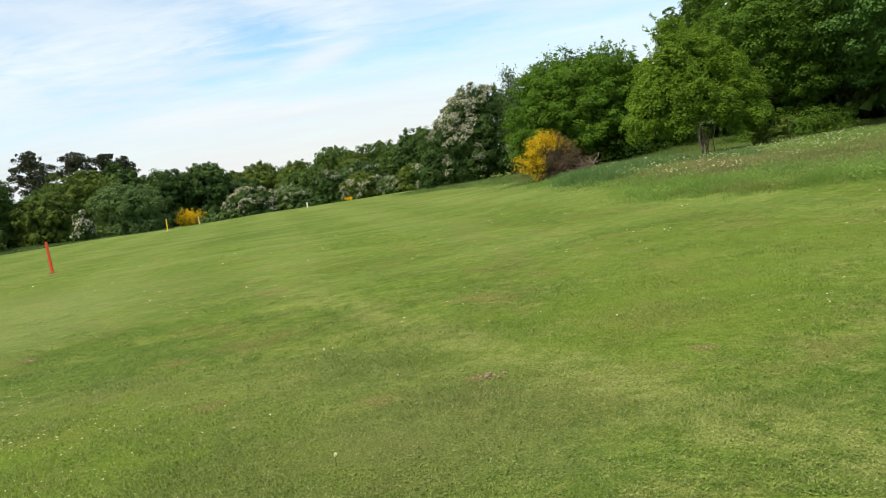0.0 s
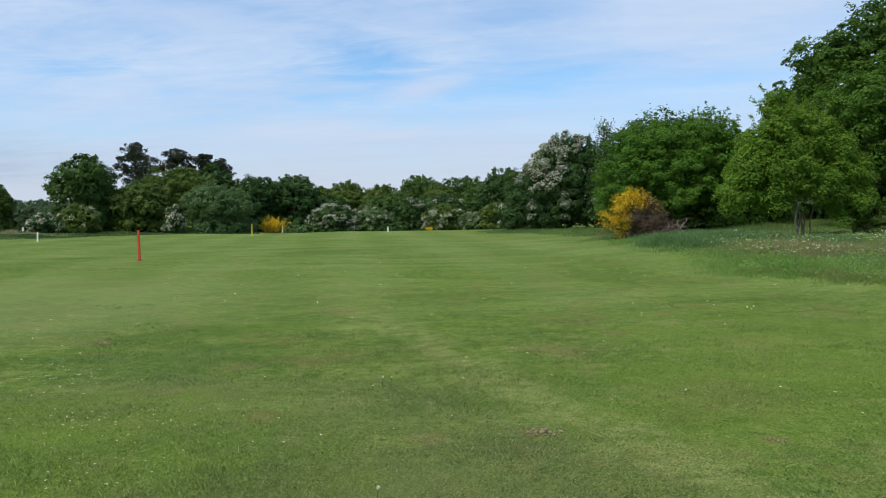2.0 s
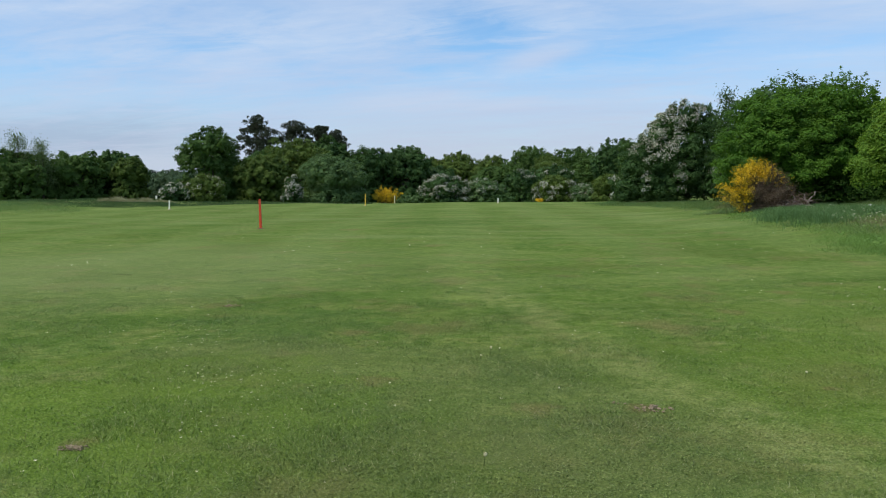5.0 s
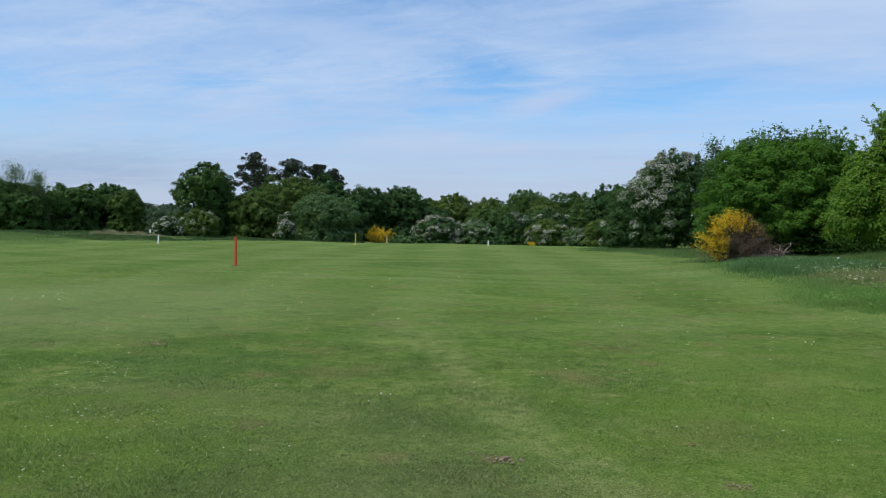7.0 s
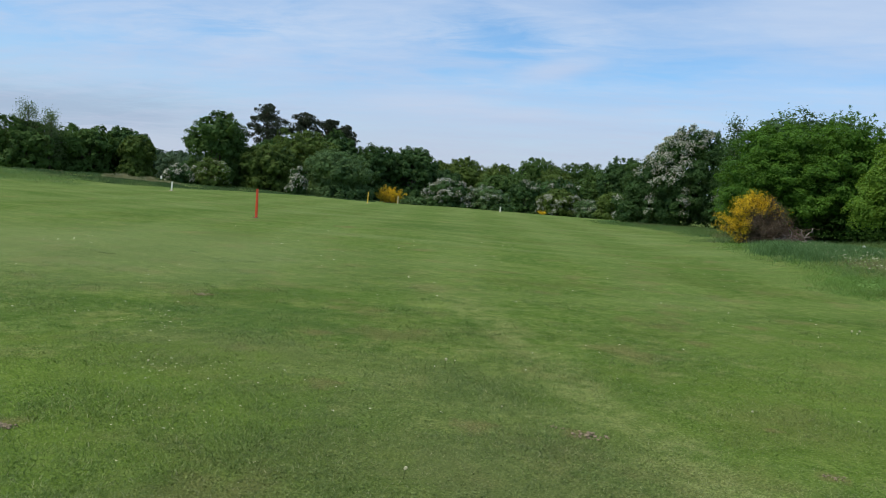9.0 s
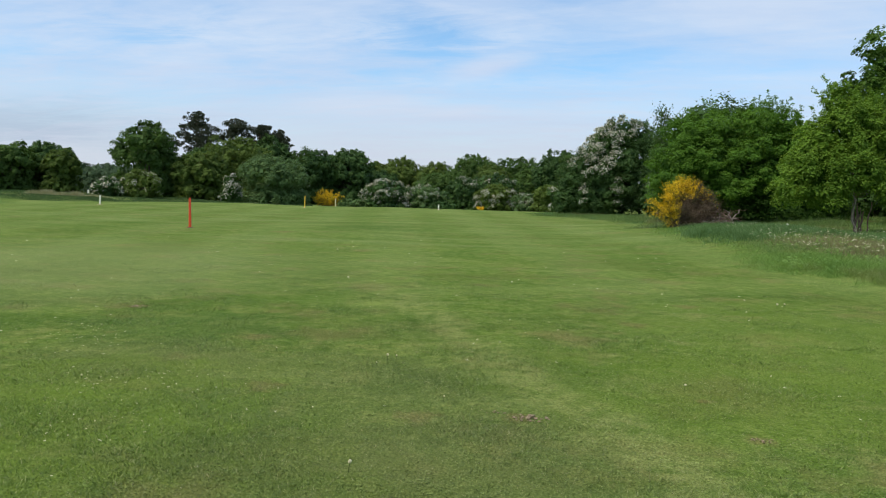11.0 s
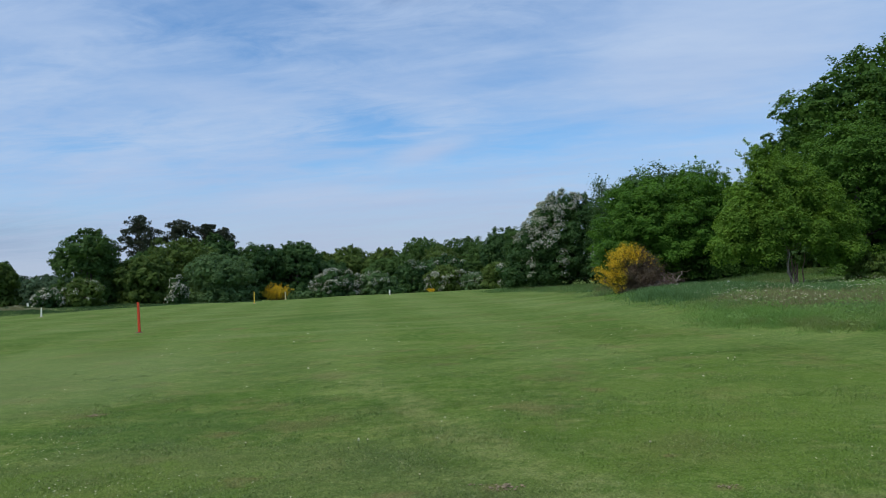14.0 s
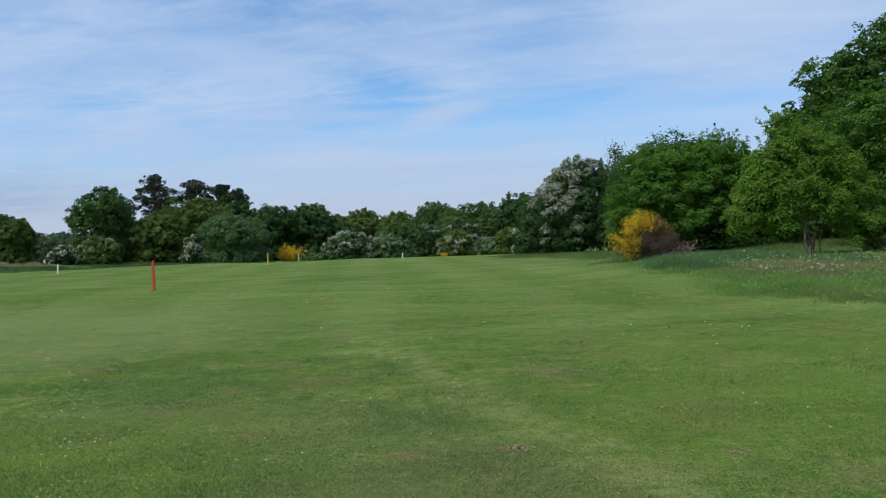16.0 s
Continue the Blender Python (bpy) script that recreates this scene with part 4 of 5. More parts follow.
def birch(x, y, w, h, seed, mat=birch_leaf, label="slender birch with thin airy grey-green foliage"):
    """A slender tree with thin airy foliage."""
    rng = np.random.default_rng(seed)
    ob = thing("birch_tree", x, y, label, "tree", "far tree line")
    stem = part("trunk", tubes("trunk", [limb(rng, (0, 0, -0.2), (0.2, 0, h * 0.97), 0.13, 0.02, 8, 0.02)], bark_grey, 7), ob)
    P, N = [], []
    for k in range(26):
        f = 0.22 + 0.74 * k / 26
        a = k * 2.4 + rng.uniform(-0.4, 0.4)
        r = w * 0.5 * (1.15 - f) * rng.uniform(0.7, 1.15)
        e = np.array([math.cos(a) * r, math.sin(a) * r, h * (f + 0.07)])
        s = np.array([0.2 * f, 0, h * f])
        part("limb", tubes("limb", [limb(rng, s, e, 0.035, 0.012, 4, 0.1)], bark_grey, 5), stem)
        t = rng.uniform(0.2, 1.1, (150, 1))
        P.append(s + (e - s) * t + rng.normal(size=(150, 3)) * np.array([0.32, 0.32, 0.34]))
    P = np.concatenate(P)
    part("crown", leaves("crown", P, rng.normal(size=P.shape) + np.array([0, 0, 0.4]), 0.15 * rng.uniform(0.6, 1.2, len(P)), mat, rng=rng), ob)


birch(-56.1, 72.2, 5.6, 6.9, 81)
birch(-53.9, 73.0, 3.6, 6.1, 82)
birch(11.8, 56.8, 2.2, 8.0, 83, far_green, "slender airy green birch rising behind an oak")


def distant_wood():
    """Woods far beyond the gap in the tree line, one mass of foliage."""
    rng = np.random.default_rng(91)
    B = []
    for k in range(46):
        az = radians(-62 + 108 * k / 45)
        d = 175 + rng.uniform(-12, 12)
        s = rng.uniform(5, 8)
        B.append((math.sin(az) * d, math.cos(az) * d, 3.2 + rng.uniform(-0.6, 1.3), s, s, rng.uniform(4.2, 5.6)))
    pos, nrm, sz, _, _, _ = crown_leaves(rng, B, 26000, 1.1, 0.9, 0.25, each=40)
    ob = new("distant_wood", leaves("distant_wood", pos, nrm, sz, distant_leaf, rng=rng, plain=True))
    tagged(ob, "distant hazy green woods beyond the course", "woods", kind="stuff")


distant_wood()


def broom(x, y, w, h, seed, n_stem, withered_side, label, flower=0.055):
    """A broom bush: arching stems, yellow flowers along the live ones, grey-brown twigs on the dead side."""
    rng = np.random.default_rng(seed)
    ob = thing("broom_bush", x, y, label, "shrub", "broom bushes")
    stems, dead, FP, DP, GP = [], [], [], [], []
    for k in range(n_stem):
        a = rng.uniform(0, 2 * math.pi)
        base = np.array([np.clip(rng.normal() * 0.16, -0.28, 0.28) * w, np.clip(rng.normal() * 0.14, -0.25, 0.25) * w, 0.0])
        side = math.cos(a)
        reach = w * 0.5 * rng.uniform(0.2, 0.85)
        tall = h * rng.uniform(0.5, 1.06) * (1 - (0.72 if withered_side else 0.58) * (reach / (w * 0.5)) ** 1.3)
        is_dead = withered_side and (base[0] * 0.6 + side * reach) > w * 0.10 + rng.normal() * w * 0.06
        if is_dead:
            tall *= 0.82
        elif withered_side:
            tall *= 1.0 - 0.22 * max(0, -side) * reach / (w * 0.5)
        end = base + np.array([side * reach, math.sin(a) * reach * 0.9, tall])
        pts = []
        for q in range(6):
            f = q / 5
            p = base + (end - base) * np.array([f, f, 1 - (1 - f) ** 1.6])
            p[2] = base[2] + tall * (1 - (1 - f) ** 1.7) + 0.02
            pts.append((tuple(p), 0.012 * (1 - 0.75 * f) * h / 2))
        (dead if is_dead else stems).append(pts)
        P = np.array([p for p, _ in pts])
        m = 190 if withered_side else 110
        f = rng.uniform(0.01, 1.0, m) ** 0.75 * 4.999
        i = f.astype(int)
        at = P[i] + (P[i + 1] - P[i]) * (f - i)[:, None]
        at = at + rng.normal(size=at.shape) * h * 0.04
        u, q = at[:, 0] / (w / 2), at[:, 2] / h
        gone = np.zeros(m, bool)
        if withered_side:
            gone = ((u > -0.48 + rng.normal(size=m) * 0.08) & (q < 0.56 - 0.10 * u + rng.normal(size=m) * 0.06)) | ((u > 0.18 + rng.normal(size=m) * 0.14) & (rng.uniform(size=m) < 0.8))
        DP.append(at[gone])
        alive = at[~gone]
        cut = int(len(alive) * (0.8 if withered_side else 0.62))
        FP.append(alive[:cut])
        GP.append(alive[cut:] - np.array([0, 0, 0.04 * h]))
    part("branchwork", tubes("branchwork", stems, bark_grey, 4), ob)
    F = np.concatenate(FP)
    part("bloom", leaves("bloom", F, rng.normal(size=F.shape) + np.array([0, -0.3, 0.5]), flower * h / 2 * rng.uniform(0.6, 1.4, len(F)), yellow_bloom, 0.8, 0.15, rng), ob, "bright yellow broom flowers")
    G = np.concatenate(GP)
    part("greenery", leaves("greenery", G, rng.normal(size=G.shape), 0.09 * h / 2 * rng.uniform(0.7, 1.4, len(G)), broom_green, 0.3, 0.1, rng), ob)
    if dead:
        part("dead_branchwork", tubes("dead_branchwork", dead, bark_grey, 4), ob, "bare grey-brown dead stems")
        D = np.concatenate(DP)
        part("dead_brush", leaves("dead_brush", D, rng.normal(size=D.shape), 0.11 * rng.uniform(0.6, 1.5, len(D)), withered, 0.16, 0.05, rng), ob, "dense withered brown twigs")
    return ob


broom(8.82, 35.2, 2.6, 2.5, 101, 270, True, "yellow flowering broom, half of it withered brown", 0.044)
broom(-18.2, 79.5, 2.7, 2.05, 102, 62, False, "yellow flowering broom before dark trees", 0.085)
broom(-2.0, 83.0, 0.95, 0.45, 103, 30, False, "small yellow broom at the foot of a hawthorn", 0.2)


def dead_branches():
    """A heap of pale fallen boughs beside the broom."""
    rng = np.random.default_rng(111)
    ob = thing("dead_branches", 10.1, 34.5, "pale dead boughs fallen beside the broom", "branches")
    for k in range(7):
        a = rng.uniform(-0.5, 0.9)
        L = rng.uniform(0.6, 1.3)
        s = np.array([rng.uniform(-0.9, 0.1), rng.uniform(-0.4, 0.3), rng.uniform(0.05, 0.5)])
        e = s + np.array([math.cos(a) * L, rng.normal() * 0.3, math.sin(a) * L * 0.35 - 0.1])
        e[2] = max(e[2], 0.04)
        part("bough", tubes("bough", [limb(rng, s, e, 0.055, 0.022, 6, 0.2)], bark_pale, 6), ob)
    for a, e in (((0.62, -0.4, 0.03), (0.02, -0.2, 0.85)), ((0.6, -0.45, 0.04), (-0.55, -0.5, 0.18)), ((0.3, -0.2, 0.1), (0.78, 0.1, 0.85)), ((0.35, -0.35, 0.04), (-0.3, -0.3, 0.75))):
        part("bough", tubes("bough", [limb(rng, a, e, 0.045, 0.022, 6, 0.16)], bark_pale, 7), ob)
    tw = []
    for k in range(150):
        s = np.array([rng.uniform(-1.3, 0.45), rng.uniform(-0.5, 0.4), rng.uniform(0.02, 0.75)])
        e = s + rng.normal(size=3) * np.array([0.4, 0.25, 0.2])
        e[2] = max(e[2], 0.03)
        tw.append(limb(rng, s, e, 0.013, 0.005, 3, 0.15))
    part("twigs", tubes("twigs", tw, bark_red, 4), ob, "tangle of thin reddish brown twigs")


dead_branches()


def stump(x, y, label):
    rng = np.random.default_rng(112)
    ob = thing("tree_stump", x, y, label, "stump", "stumps")
    part("wood", tubes("wood", [[((0, 0, -0.1), 0.12), ((0.01, 0, 0.12), 0.105), ((0.02, 0.01, 0.42), 0.1), ((0.02, 0.01, 0.46), 0.085), ((0.02, 0.01, 0.465), 0.005)]], bark_pale, 10), ob)


stump(10.35, 35.6, "short weathered grey stump in rough grass")

# ---- marker posts ----


def post(name, x, y, h, wide, mat, label, lean=(0.0, 0.0), earth=None):
    """A square-sawn post with chamfered edges and top, set in a collar of bare soil."""
    bm = bmesh.new()
    bmesh.ops.create_cube(bm, size=1.0)
    for v in bm.verts:
        v.co.x *= wide
        v.co.y *= wide
        v.co.z = (v.co.z + 0.5) * (h + 0.2) - 0.2
    bmesh.ops.bevel(bm, geom=bm.edges[:], offset=wide * 0.13, segments=2, affect="EDGES")
    for v in bm.verts:
        if v.co.z > h * 0.97:
            v.co.x *= 0.8
            v.co.y *= 0.8
    me = bpy.data.meshes.new(name)
    bm.to_mesh(me)
    bm.free()
    me.materials.append(mat)
    ob = thing(name, x, y, label, "marker post", "marker posts")
    p = part("shaft", me, ob)
    p.rotation_euler = (radians(lean[0]), radians(lean[1]), radians(14))
    rng = np.random.default_rng(int(h * 1000))
    ang = np.linspace(0, 2 * np.pi, 14, endpoint=False)
    rad = wide * (1.7 + 0.5 * rng.uniform(size=14))
    V = [(0, 0, 0.028)] + [(math.cos(q) * r * 0.6, math.sin(q) * r * 0.6, 0.024) for q, r in zip(ang, rad)] + [(math.cos(q) * r, math.sin(q) * r, -0.03) for q, r in zip(ang, rad)]
    F = [(0, 1 + k, 1 + (k + 1) % 14) for k in range(14)]
    F += [(1 + k, 15 + k, 15 + (k + 1) % 14) for k in range(14)] + [(1 + k, 15 + (k + 1) % 14, 1 + (k + 1) % 14) for k in range(14)]
    part("soil_collar", numpy_mesh("soil_collar", np.array(V), np.array(F), earth or soil, True), ob, "bare brown soil round the foot")
    return ob


post("marker_post", -11.26, 27.6, 1.12, 0.098, red_paint, "square red painted marker post on mown turf", (0, -0.8), red_soil)
post("marker_post", -16.15, 62.4, 0.98, 0.10, yellow_paint, "yellow painted marker post on mown turf", (0, 1.5))
post("marker_post", -16.8, 77.0, 0.86, 0.11, cream_paint, "pale cream marker post near yellow broom", (0, 0))
post("marker_post", -5.36, 67.8, 0.46, 0.11, white_paint, "short white marker post on the brow", (0, 0))
post("marker_post", -27.75, 51.1, 0.66, 0.10, white_paint, "short white marker post on mown turf", (0, 2))
post("marker_post", -41.7, 74.2, 0.42, 0.16, white_paint, "short white marker post far off", (0, 0))
post("marker_post", 10.3, 27.2, 0.27, 0.075, white_paint, "low white marker post in rough grass", (0, 0))

# ---- grass and flowers ----


def grass(name, X, Y, tall, wide, lean, mat, label, category, seed, bend=True):
    """Blades of grass rooted at X, Y: tapering, each leaning its own way; long ones bend over."""
    rng = np.random.default_rng(seed)
    n = len(X)
    root = np.stack([X, Y, land(X, Y) - 0.004], 1)
    a = rng.uniform(0, 2 * np.pi, n)
    across = np.stack([np.cos(a), np.sin(a), np.zeros(n)], 1)
    b2 = rng.uniform(0, 2 * np.pi, n)
    way = np.stack([np.cos(b2), np.sin(b2), np.zeros(n)], 1) * (lean * rng.uniform(0.2, 1.5, n))[:, None]
    H = (tall * rng.uniform(0.55, 1.25, n))[:, None]
    W = (np.ones(n) * wide * rng.uniform(0.7, 1.3, n))[:, None] * 0.5
    tip = root + (way + np.array([0, 0, 1])) * H
    k = np.arange(n)[:, None]
    if bend:
        mid = root + (way * 0.35 + np.array([0, 0, 0.62])) * H
        V = np.stack([root - across * W, root + across * W, mid + across * W * 0.8, mid - across * W * 0.8, tip], 1).reshape(-1, 3)
        F = np.concatenate([k * 5 + np.array([[0, 1, 2]]), k * 5 + np.array([[0, 2, 3]]), k * 5 + np.array([[3, 2, 4]])], 1).reshape(-1, 3)
    else:
        V = np.stack([root - across * W, root + across * W, tip], 1).reshape(-1, 3)
        F = k * 3 + np.array([[0, 1, 2]])
    ob = new(name, numpy_mesh(name, V, F, mat))
    return tagged(ob, label, category, kind="stuff")


rng = np.random.default_rng(201)
# short turf: denser close by
n = 680000
d = 3.2 * (24.0 / 3.2) ** (rng.uniform(size=n) ** 0.95)
az = rng.uniform(radians(-46), radians(42), n)
X, Y = d * np.sin(az) + 0.3, d * np.cos(az)
patchy = np.sin(X * 2.1 + np.sin(Y * 1.7) * 1.4) * np.sin(Y * 2.6 + np.sin(X * 1.3)) * 0.5 + 0.5
ok = (X < edge_of_rough(Y)) & (rng.uniform(size=n) < 0.6 + 0.4 * patchy)
fade = 1 - step(12, 24, d)
ok &= rng.uniform(size=n) < 0.25 + 0.75 * fade
X, Y, d, patchy = X[ok], Y[ok], d[ok], patchy[ok]
grass("turf_blades", X, Y, (0.013 + 0.015 * patchy ** 2) * (0.3 + 0.7 * (1 - step(9, 24, d))), 0.0040 * (0.75 + d / 9), 1.6, blade_mat, "short mown grass blades with dry straws", "grass", 202, False)
# small broad leaves among the blades
n = 120000
d = 3.2 * (11.0 / 3.2) ** (rng.uniform(size=n) ** 1.15)
az = rng.uniform(radians(-46), radians(42), n)
X, Y = d * np.sin(az) + 0.3, d * np.cos(az)
crumb = np.sin(X * 9.1 + 2 * np.sin(Y * 6.3)) * np.sin(Y * 10.7 + 2 * np.sin(X * 7.7)) + 0.7 * np.sin(X * 2.3 + Y * 1.1) * np.sin(Y * 2.9 - X)
ok = (X < edge_of_rough(Y)) & (crumb + 0.6 * rng.normal(size=n) > 0.1)
X, Y, d = X[ok], Y[ok], d[ok]
P = np.stack([X, Y, land(X, Y) + 0.006 + 0.012 * rng.uniform(size=len(X))], 1)
ob = new("turf_leaves", leaves("turf_leaves", P, np.array([0, 0, 1.0]) + rng.normal(size=P.shape) * 0.55, (0.008 + 0.0007 * d) * rng.uniform(0.6, 1.4, len(X)), turf_leaf_mat, 0.6, 0.1, rng, True))
tagged(ob, "small broad leaves and clover among the mown grass", "grass", kind="stuff")
# a few longer tufts that the mower left
cx, cy = rng.uniform(-9, 7, 220), rng.uniform(3.6, 16, 220)
cx[:80], cy[:80] = rng.uniform(-3.4, -1.4, 80), rng.uniform(3.7, 5.4, 80)
k = rng.integers(0, 220, 11000)
X, Y = cx[k] + rng.normal(size=11000) * 0.10, cy[k] + rng.normal(size=11000) * 0.07
ok = X < edge_of_rough(Y) - 0.3
grass("grass_tufts", X[ok], Y[ok], np.full(ok.sum(), 0.034), 0.0045, 1.3, blade_mat, "longer green tufts left in the mown turf", "grass", 203)
# single tall straws
X, Y = rng.uniform(-7, 6, 90), rng.uniform(4.2, 15, 90)
grass("seed_straws", X, Y, np.full(90, 0.10), 0.0028, 0.25, dry_mat, "thin pale grass straws standing above the turf", "grass", 209)
# rough grass on the bank: lush along the lip, duller and seeding farther in
n = 380000
Y = 12.5 + 31 * rng.uniform(size=n) ** 1.35
X = edge_of_rough(Y) - 0.8 + rng.uniform(size=n) ** 1.2 * (22 - 0.1 * Y)
ok = X < 0.98 * Y + 1
X, Y = X[ok], Y[ok]
wobble = 0.35 * np.sin(Y * 0.9 + 0.7 * X) + 0.3 * np.sin(X * 1.6 - 0.5 * Y) + 0.25 * np.sin(X * 4.1 + Y * 3.3) + 0.2 * np.sin(X * 7.3 - Y * 5.1) + 0.25 * rng.normal(size=len(X))
depth = X - edge_of_rough(Y) + wobble
inside = step(-0.5, 1.1, depth)
ok = rng.uniform(size=len(X)) < inside * 1.2
X, Y, inside, depth = X[ok], Y[ok], inside[ok], depth[ok]
tussock = 0.5 + 0.5 * np.sin(X * 1.7 + 1.5 * np.sin(Y * 0.9)) * np.sin(Y * 1.3 + 1.3 * np.sin(X * 0.7))
hump = 0.5 + 0.5 * np.sin(X * 4.6 + 2 * np.sin(Y * 1.9)) * np.sin(Y * 3.7 + 2 * np.sin(X * 2.3))
tall = 0.02 + inside * (0.025 + 0.12 * tussock ** 3 + 0.13 * hump ** 3) * (0.55 + 0.3 * step(1, 5, depth))
lip = rng.uniform(size=len(X)) < 0.9 - 0.75 * step(0.6, 3.4, depth + 1.3 * np.sin(X * 0.8 + Y * 0.35) + 0.8 * np.sin(X * 2.1 - Y * 1.3))
for name, some, mat, label in (("lush_grass", lip, lush_mat, "lush bright green uncut grass along the lip of the bank"), ("rough_grass", ~lip, rough_mat, "dull uncut rough grass on a bank under trees")):
    grass(name, X[some], Y[some], tall[some], 0.0085 + 0.00028 * Y[some], 1.7, mat, label, "grass", 204, False)


def scatter(rng, n, spots, spread):
    """Places strewn round several spots."""
    c = np.array(spots)
    k = rng.integers(0, len(c), n)
    return c[k, 0] + rng.normal(size=n) * spread, c[k, 1] + rng.normal(size=n) * spread * 1.3


# uneven tussocks along the lip of the bank and over it
k = 210
cy = np.concatenate([rng.uniform(13.4, 20, 125), rng.uniform(18, 33, k - 125)])
cx = edge_of_rough(cy) + np.concatenate([np.abs(rng.normal(size=125)) * 0.9 + 0.25, rng.uniform(0.8, 11, k - 125)])
size = rng.uniform(0.5, 1.45, k)
m = rng.integers(0, k, 22000)
X, Y = cx[m] + rng.normal(size=22000) * 0.3 * size[m], cy[m] + rng.normal(size=22000) * 0.16 * size[m]
grass("grass_tussocks", X, Y, 0.13 * size[m] * rng.uniform(0.6, 1.2, 22000), 0.012, 1.4, lush_mat, "uneven green tussocks along the bank", "grass", 214, False)

# straw-coloured patches in the rough, and lush blue-green clumps
X, Y = scatter(rng, 15000, ((8.9, 22.0), (9.6, 21.2), (9.4, 19.8), (10.4, 20.6), (10.4, 23.2), (12.4, 22.4), (11.3, 18.8), (12.6, 19.4), (14.8, 21.0), (13.4, 17.6), (15.8, 18.8)), 0.6)
grass("seeding_grass", X, Y, np.full(len(X), 0.19), 0.008, 0.8, dry_mat, "straw-coloured seed heads above rough grass", "grass", 205, False)
n = 30000
Y = 13 + 20 * rng.uniform(size=n) ** 1.2
X = edge_of_rough(Y) + 0.3 + rng.uniform(size=n) ** 1.1 * 12
ok = (np.sin(X * 2.7 + 2 * np.sin(Y * 1.1)) * np.sin(Y * 1.9 + 1.5 * np.sin(X * 1.4)) + 0.5 * rng.normal(size=n) > 0.15) & (X < 0.98 * Y + 1)
P = np.stack([X, Y, land(X, Y) + 0.03 + 0.11 * rng.uniform(size=n)], 1)[ok]
ob = new("low_herbs", leaves("low_herbs", P, np.array([0, -0.2, 1.0]) + rng.normal(size=P.shape) * 0.5, 0.06 * rng.uniform(0.5, 1.4, len(P)), lush_mat, 0.6, 0.1, rng, True))
tagged(ob, "low broad-leaved herbs through the rough grass", "herbs", kind="stuff")
CLUMPS = ((8.5, 24.6), (9.2, 25.3), (8.8, 25.9), (10.0, 26.4), (8.0, 25.4), (7.9, 23.8), (7.7, 27.8), (9.6, 24.4), (10.5, 24.9), (11.9, 24.0), (7.6, 26.2), (12.9, 25.4), (9.0, 28.4), (8.3, 30.6))
X, Y = scatter(rng, 13000, CLUMPS, 0.42)
grass("leafy_herbs", X, Y, np.full(len(X), 0.27), 0.017, 0.85, herb_mat, "lush blue-green herb clumps in rough grass", "herbs", 210)
# longer grass along the foot of the hawthorn, and the far rough beyond the brow
n = 60000
Y = rng.uniform(36, 66, n)
X = edge_of_rough(Y) - 1.5 + rng.uniform(size=n) ** 1.1 * 11 - 2.5 * step(50, 60, Y)
rise = step(0.0, 3.0, X - edge_of_rough(Y) + 1.5 + 2.5 * step(50, 60, Y) + 0.5 * np.sin(Y * 0.9) + 0.4 * np.sin(Y * 2.3))
ok = rng.uniform(size=n) < 0.15 + 0.85 * rise
grass("hedge_foot_grass", X[ok], Y[ok], (0.015 + 0.22 * rise)[ok], 0.03, 0.6, rough_mat, "long grass along the foot of the shrubs", "grass", 206, False)
n = 46000
az, d = rng.uniform(radians(-48), radians(-14), n), rng.uniform(64, 86, n)
ok = d > 64 + 10 * step(radians(-34), radians(-16), az)
X, Y = (d * np.sin(az))[ok], (d * np.cos(az))[ok]
grass("far_rough_grass", X, Y, 0.11 + 0.06 * np.sin(X) * np.sin(Y * 0.8), 0.06, 0.6, far_rough_mat, "dull green rough grass before the far trees", "grass", 207, False)
ok = (np.sin(X * 0.35) * np.sin(Y * 0.5) > 0.6) & (rng.uniform(size=len(X)) < 0.06)
grass("far_dry_grass", X[ok], Y[ok], np.full(ok.sum(), 0.16), 0.05, 0.6, dry_mat, "brownish dry grass before the far trees", "grass", 208)

# a green hummock that runs out to low straw-coloured mounds at the far end of the turf
n = 20000
az, d = radians(-32.8) - radians(15.2) * rng.uniform(size=n) ** 0.8, rng.uniform(55, 68, n)
X, Y = d * np.sin(az), d * np.cos(az)
swell = step(54, 63, d + 1.5 * np.sin(az * 60) + 0.8 * np.sin(az * 143)) * step(radians(-32.8), radians(-38.0), az)
grass("hummock_grass", X, Y, 0.015 + 0.40 * swell * (0.75 + 0.15 * np.sin(X * 1.3) + 0.15 * np.sin(X * 3.1 + 1)), 0.03, 1.2, rough_mat, "long dull green grass on a far hummock", "grass", 215, False)
mounds = ((-41.0, 63.9, 0.55, 0.34), (-40.1, 64.5, 0.75, 0.50), (-39.4, 65.6, 0.6, 0.30), (-38.3, 66.2, 0.65, 0.46), (-37.0, 67.0, 1.2, 0.22))
k = rng.integers(0, len(mounds), 8000)
M = np.array(mounds)[k]
off = rng.normal(size=(8000, 2)) * 0.5
X, Y = M[:, 0] + off[:, 0] * M[:, 2], M[:, 1] + off[:, 1] * 0.7
grass("straw_mounds", X, Y, 0.05 + M[:, 3] * np.exp(-(off ** 2).sum(1)) * 0.9, 0.03, 1.0, straw_mat, "low straw-coloured grass mounds before the far trees", "grass", 216, False)


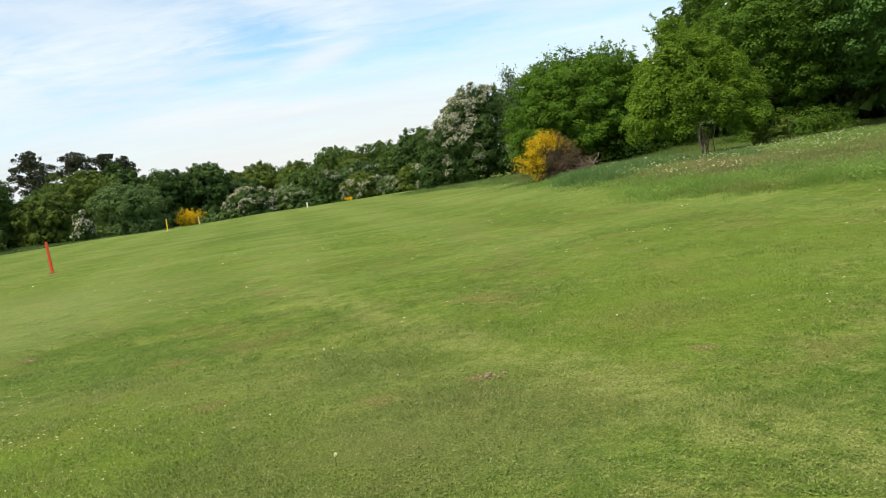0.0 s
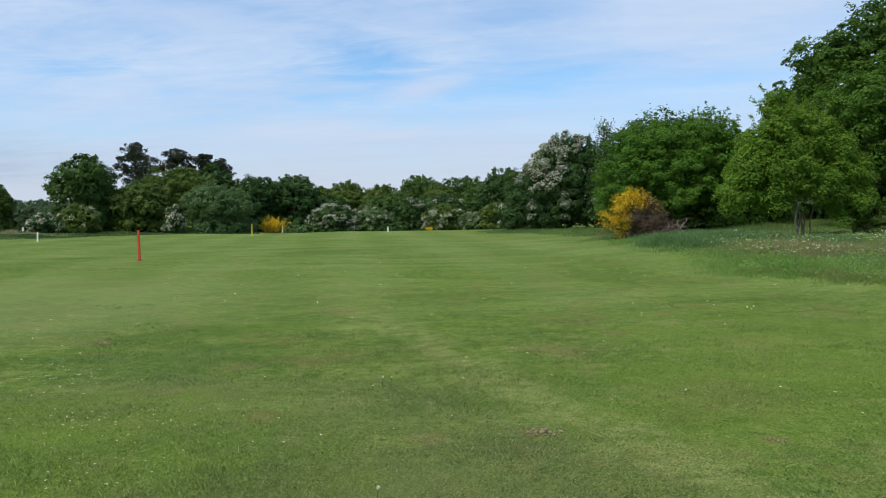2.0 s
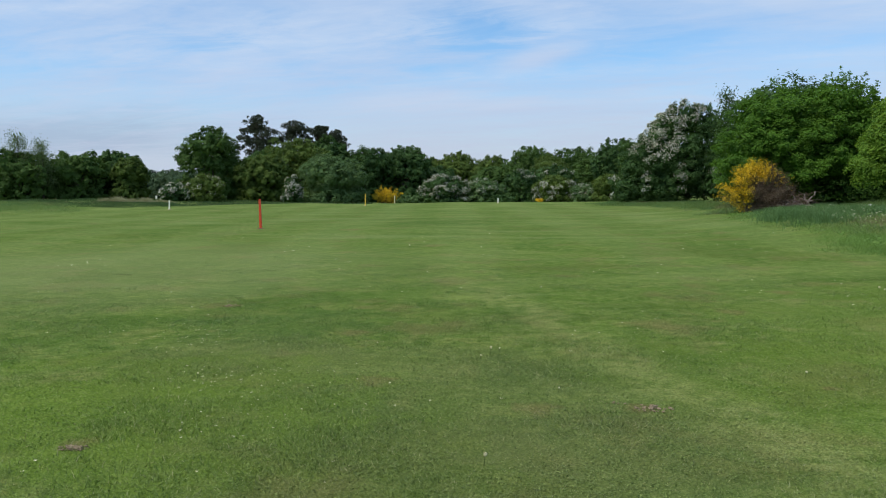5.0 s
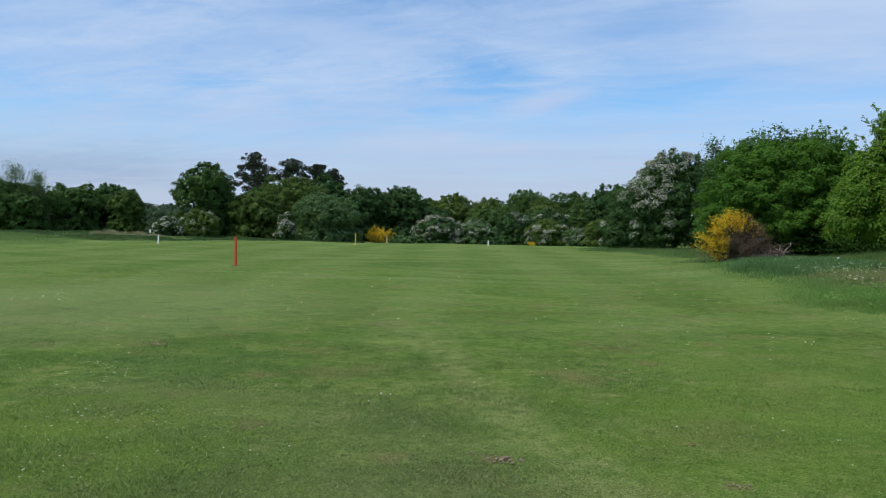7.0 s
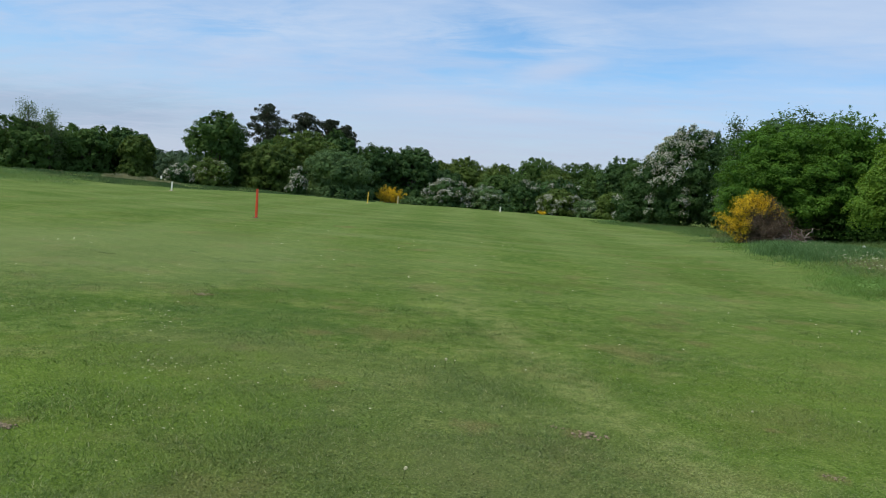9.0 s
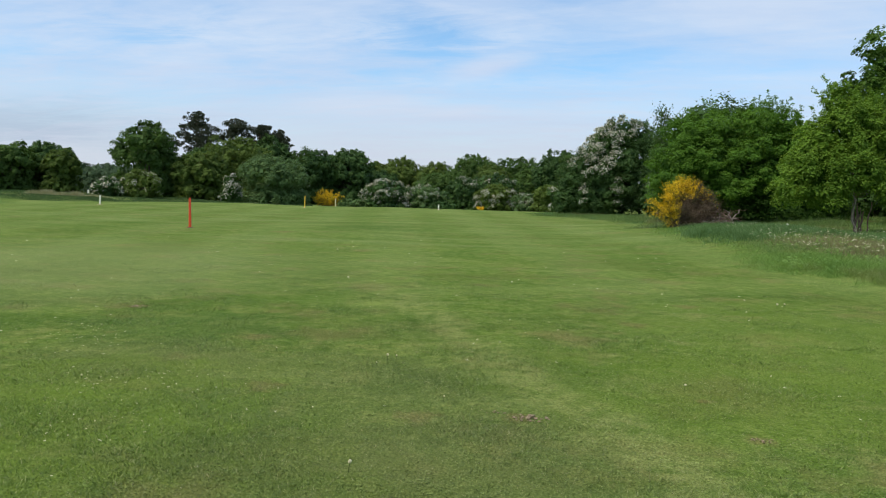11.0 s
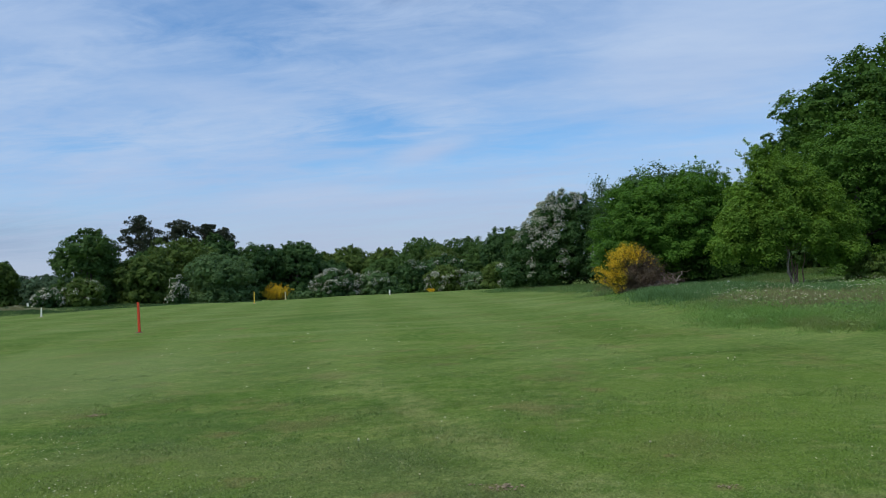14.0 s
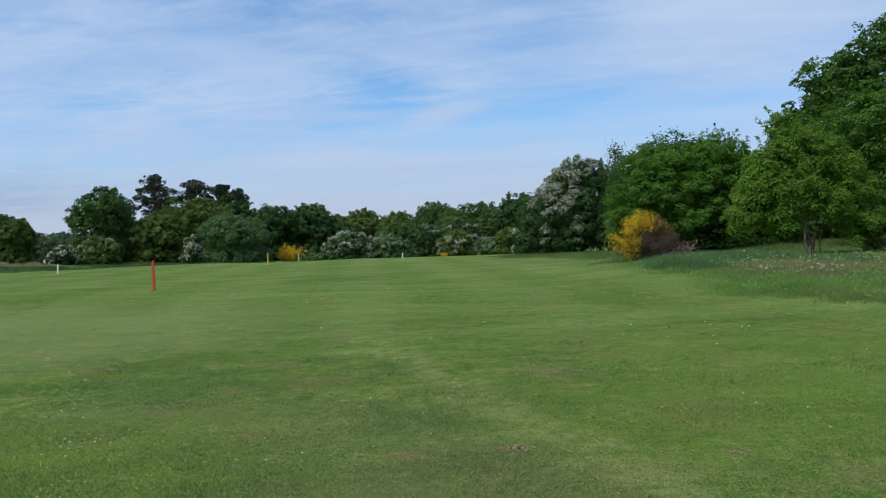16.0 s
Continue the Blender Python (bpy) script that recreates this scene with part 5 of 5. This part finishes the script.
def umbels(name, X, Y, stalk, head, petals, label, category, seed):
    """Small white flower heads on thin stalks."""
    rng = np.random.default_rng(seed)
    n = len(X)
    top = np.stack([X, Y, land(X, Y) + stalk * rng.uniform(0.7, 1.2, n)], 1)
    k = np.repeat(np.arange(n), petals)
    head = np.broadcast_to(np.asarray(head, float), (n,))[k]
    off = rng.normal(size=(len(k), 3)) * np.array([1, 1, 0.3]) * head[:, None] * 0.45
    P = top[k] + off
    nrm = np.array([0, -0.25, 1.0]) + rng.normal(size=P.shape) * 0.45
    ob = new(name, leaves(name, P, nrm, head * 0.8 * rng.uniform(0.7, 1.2, len(P)), petal, 0.85, 0.1, rng))
    return tagged(ob, label, category, kind="stuff")


# umbels stand in loose drifts
n = 46
cy = np.concatenate([rng.uniform(19.5, 31, n - 12), rng.uniform(22, 28, 12)])
cx = edge_of_rough(cy) + 1.3 + rng.uniform(size=n) ** 1.4 * (0.42 * cy - 1.5)
k = rng.integers(0, n, 760)
wide_drift = rng.uniform(0.2, 0.85, n)
X, Y = cx[k] + rng.normal(size=760) * wide_drift[k] * 1.2, cy[k] + rng.normal(size=760) * wide_drift[k] * 0.8
ok = (X > edge_of_rough(Y) + 1.0) & (Y > 17)
umbels("meadow_flowers", X[ok], Y[ok], 0.2, 0.018 + 0.015 * rng.uniform(size=ok.sum()), 6, "white flower heads in drifts through rough grass", "flowers", 211)
n = 640
d, az = rng.uniform(4, 26, n), rng.uniform(radians(-44), radians(36), n)
X, Y = d * np.sin(az), d * np.cos(az)
ok = (np.sin(X * 1.1 + 0.4) * np.sin(Y * 0.9) + 0.5 * rng.normal(size=n) > 0.5) & (X < edge_of_rough(Y))
umbels("lawn_daisies", X[ok], Y[ok], 0.03, 0.008 + 0.0007 * d[ok], 5, "tiny white daisies in the mown turf", "flowers", 212)
cx, cy = np.array([-2.9, -2.5, -4.3, -3.9, -2.3]), np.array([6.0, 6.2, 8.0, 7.5, 5.0])
k = rng.integers(0, 5, 130)
umbels("clover_patch", cx[k] + rng.normal(size=130) * 0.35, cy[k] + rng.normal(size=130) * 0.3, 0.03, 0.010, 4, "patches of small white clover in the turf", "flowers", 213)


def dandelion(x, y, tall, r, label):
    """A dandelion clock: hollow stalk, a ball of fine white parachutes round a small head."""
    rng = np.random.default_rng(int(abs(x * 91 + y * 37) * 10))
    ob = thing("dandelion", x, y, label, "flower", "dandelion clocks")
    stalk = part("stalk", tubes("stalk", [limb(rng, (0, 0, -0.01), (0.008, 0, tall), 0.0028, 0.002, 4, 0.03)], broom_green, 5), ob)
    r = r * 0.8
    v = unit(rng.normal(size=(110, 3)))
    P = v * r * rng.uniform(0.55, 1.0, (110, 1)) + np.array([0.008, 0, tall])
    part("seed_head", leaves("seed_head", P, v + rng.normal(size=v.shape) * 0.3, r * 0.7, petal, 0.7, 0.1, rng), stalk, "round fluffy white seed head")


for x, y, tall, r in ((-0.64, 7.28, 0.088, 0.016), (-0.56, 7.34, 0.072, 0.010), (-0.72, 7.1, 0.048, 0.009), (2.1, 6.72, 0.048, 0.012), (-0.41, 4.31, 0.068, 0.014), (4.73, 12.03, 0.080, 0.019),
                      (4.9, 12.2, 0.064, 0.016), (0.65, 14.26, 0.056, 0.014), (-3.96, 20.0, 0.072, 0.022), (0.02, 6.0, 0.040, 0.009), (-3.1, 6.1, 0.048, 0.011), (-1.86, 7.62, 0.040, 0.009)):
    dandelion(x, y, tall, r, "white dandelion clock in mown turf")


def scrape(x, y, r, seed, label, big=0, small=16):
    """A scraped place: crumbs and clods of dry soil lying on the turf."""
    rng = np.random.default_rng(seed)
    ob = thing("soil_scrape", x, y, label, "soil", "scraped soil")
    for k in range(big + small):
        a, d = rng.uniform(0, 2 * math.pi), r * rng.uniform(0, 1) ** 0.6
        s = r * (rng.uniform(0.2, 0.34) if k < big else rng.uniform(0.06, 0.2))
        d = d * (0.6 if k < big else 1.25)
        bm = bmesh.new()
        bmesh.ops.create_icosphere(bm, subdivisions=2 if k < big else 1, radius=s)
        for v in bm.verts:
            v.co *= rng.uniform(0.7, 1.25)
            v.co.z *= 0.5
        me = bpy.data.meshes.new("clod")
        bm.to_mesh(me)
        bm.free()
        me.materials.append(soil)
        c = part("clod", me, ob)
        px, py = math.cos(a) * d * 1.3, math.sin(a) * d * 0.8
        c.location = (px, py, float(land(x + px, y + py) - land(x, y)) + s * 0.25 + 0.006)


scrape(-3.02, 4.27, 0.062, 301, "brown crumbly heap of scraped soil in turf", 11, 60)
scrape(2.3, 5.33, 0.06, 302, "small brown clods of scraped soil in turf")
scrape(0.70, 5.6, 0.09, 303, "small brown clods of scraped soil in turf", 3, 30)
scrape(0.45, 5.72, 0.05, 304, "small brown clods of scraped soil in turf")
scrape(-4.6, 10.1, 0.10, 305, "small brown clods of scraped soil in turf")
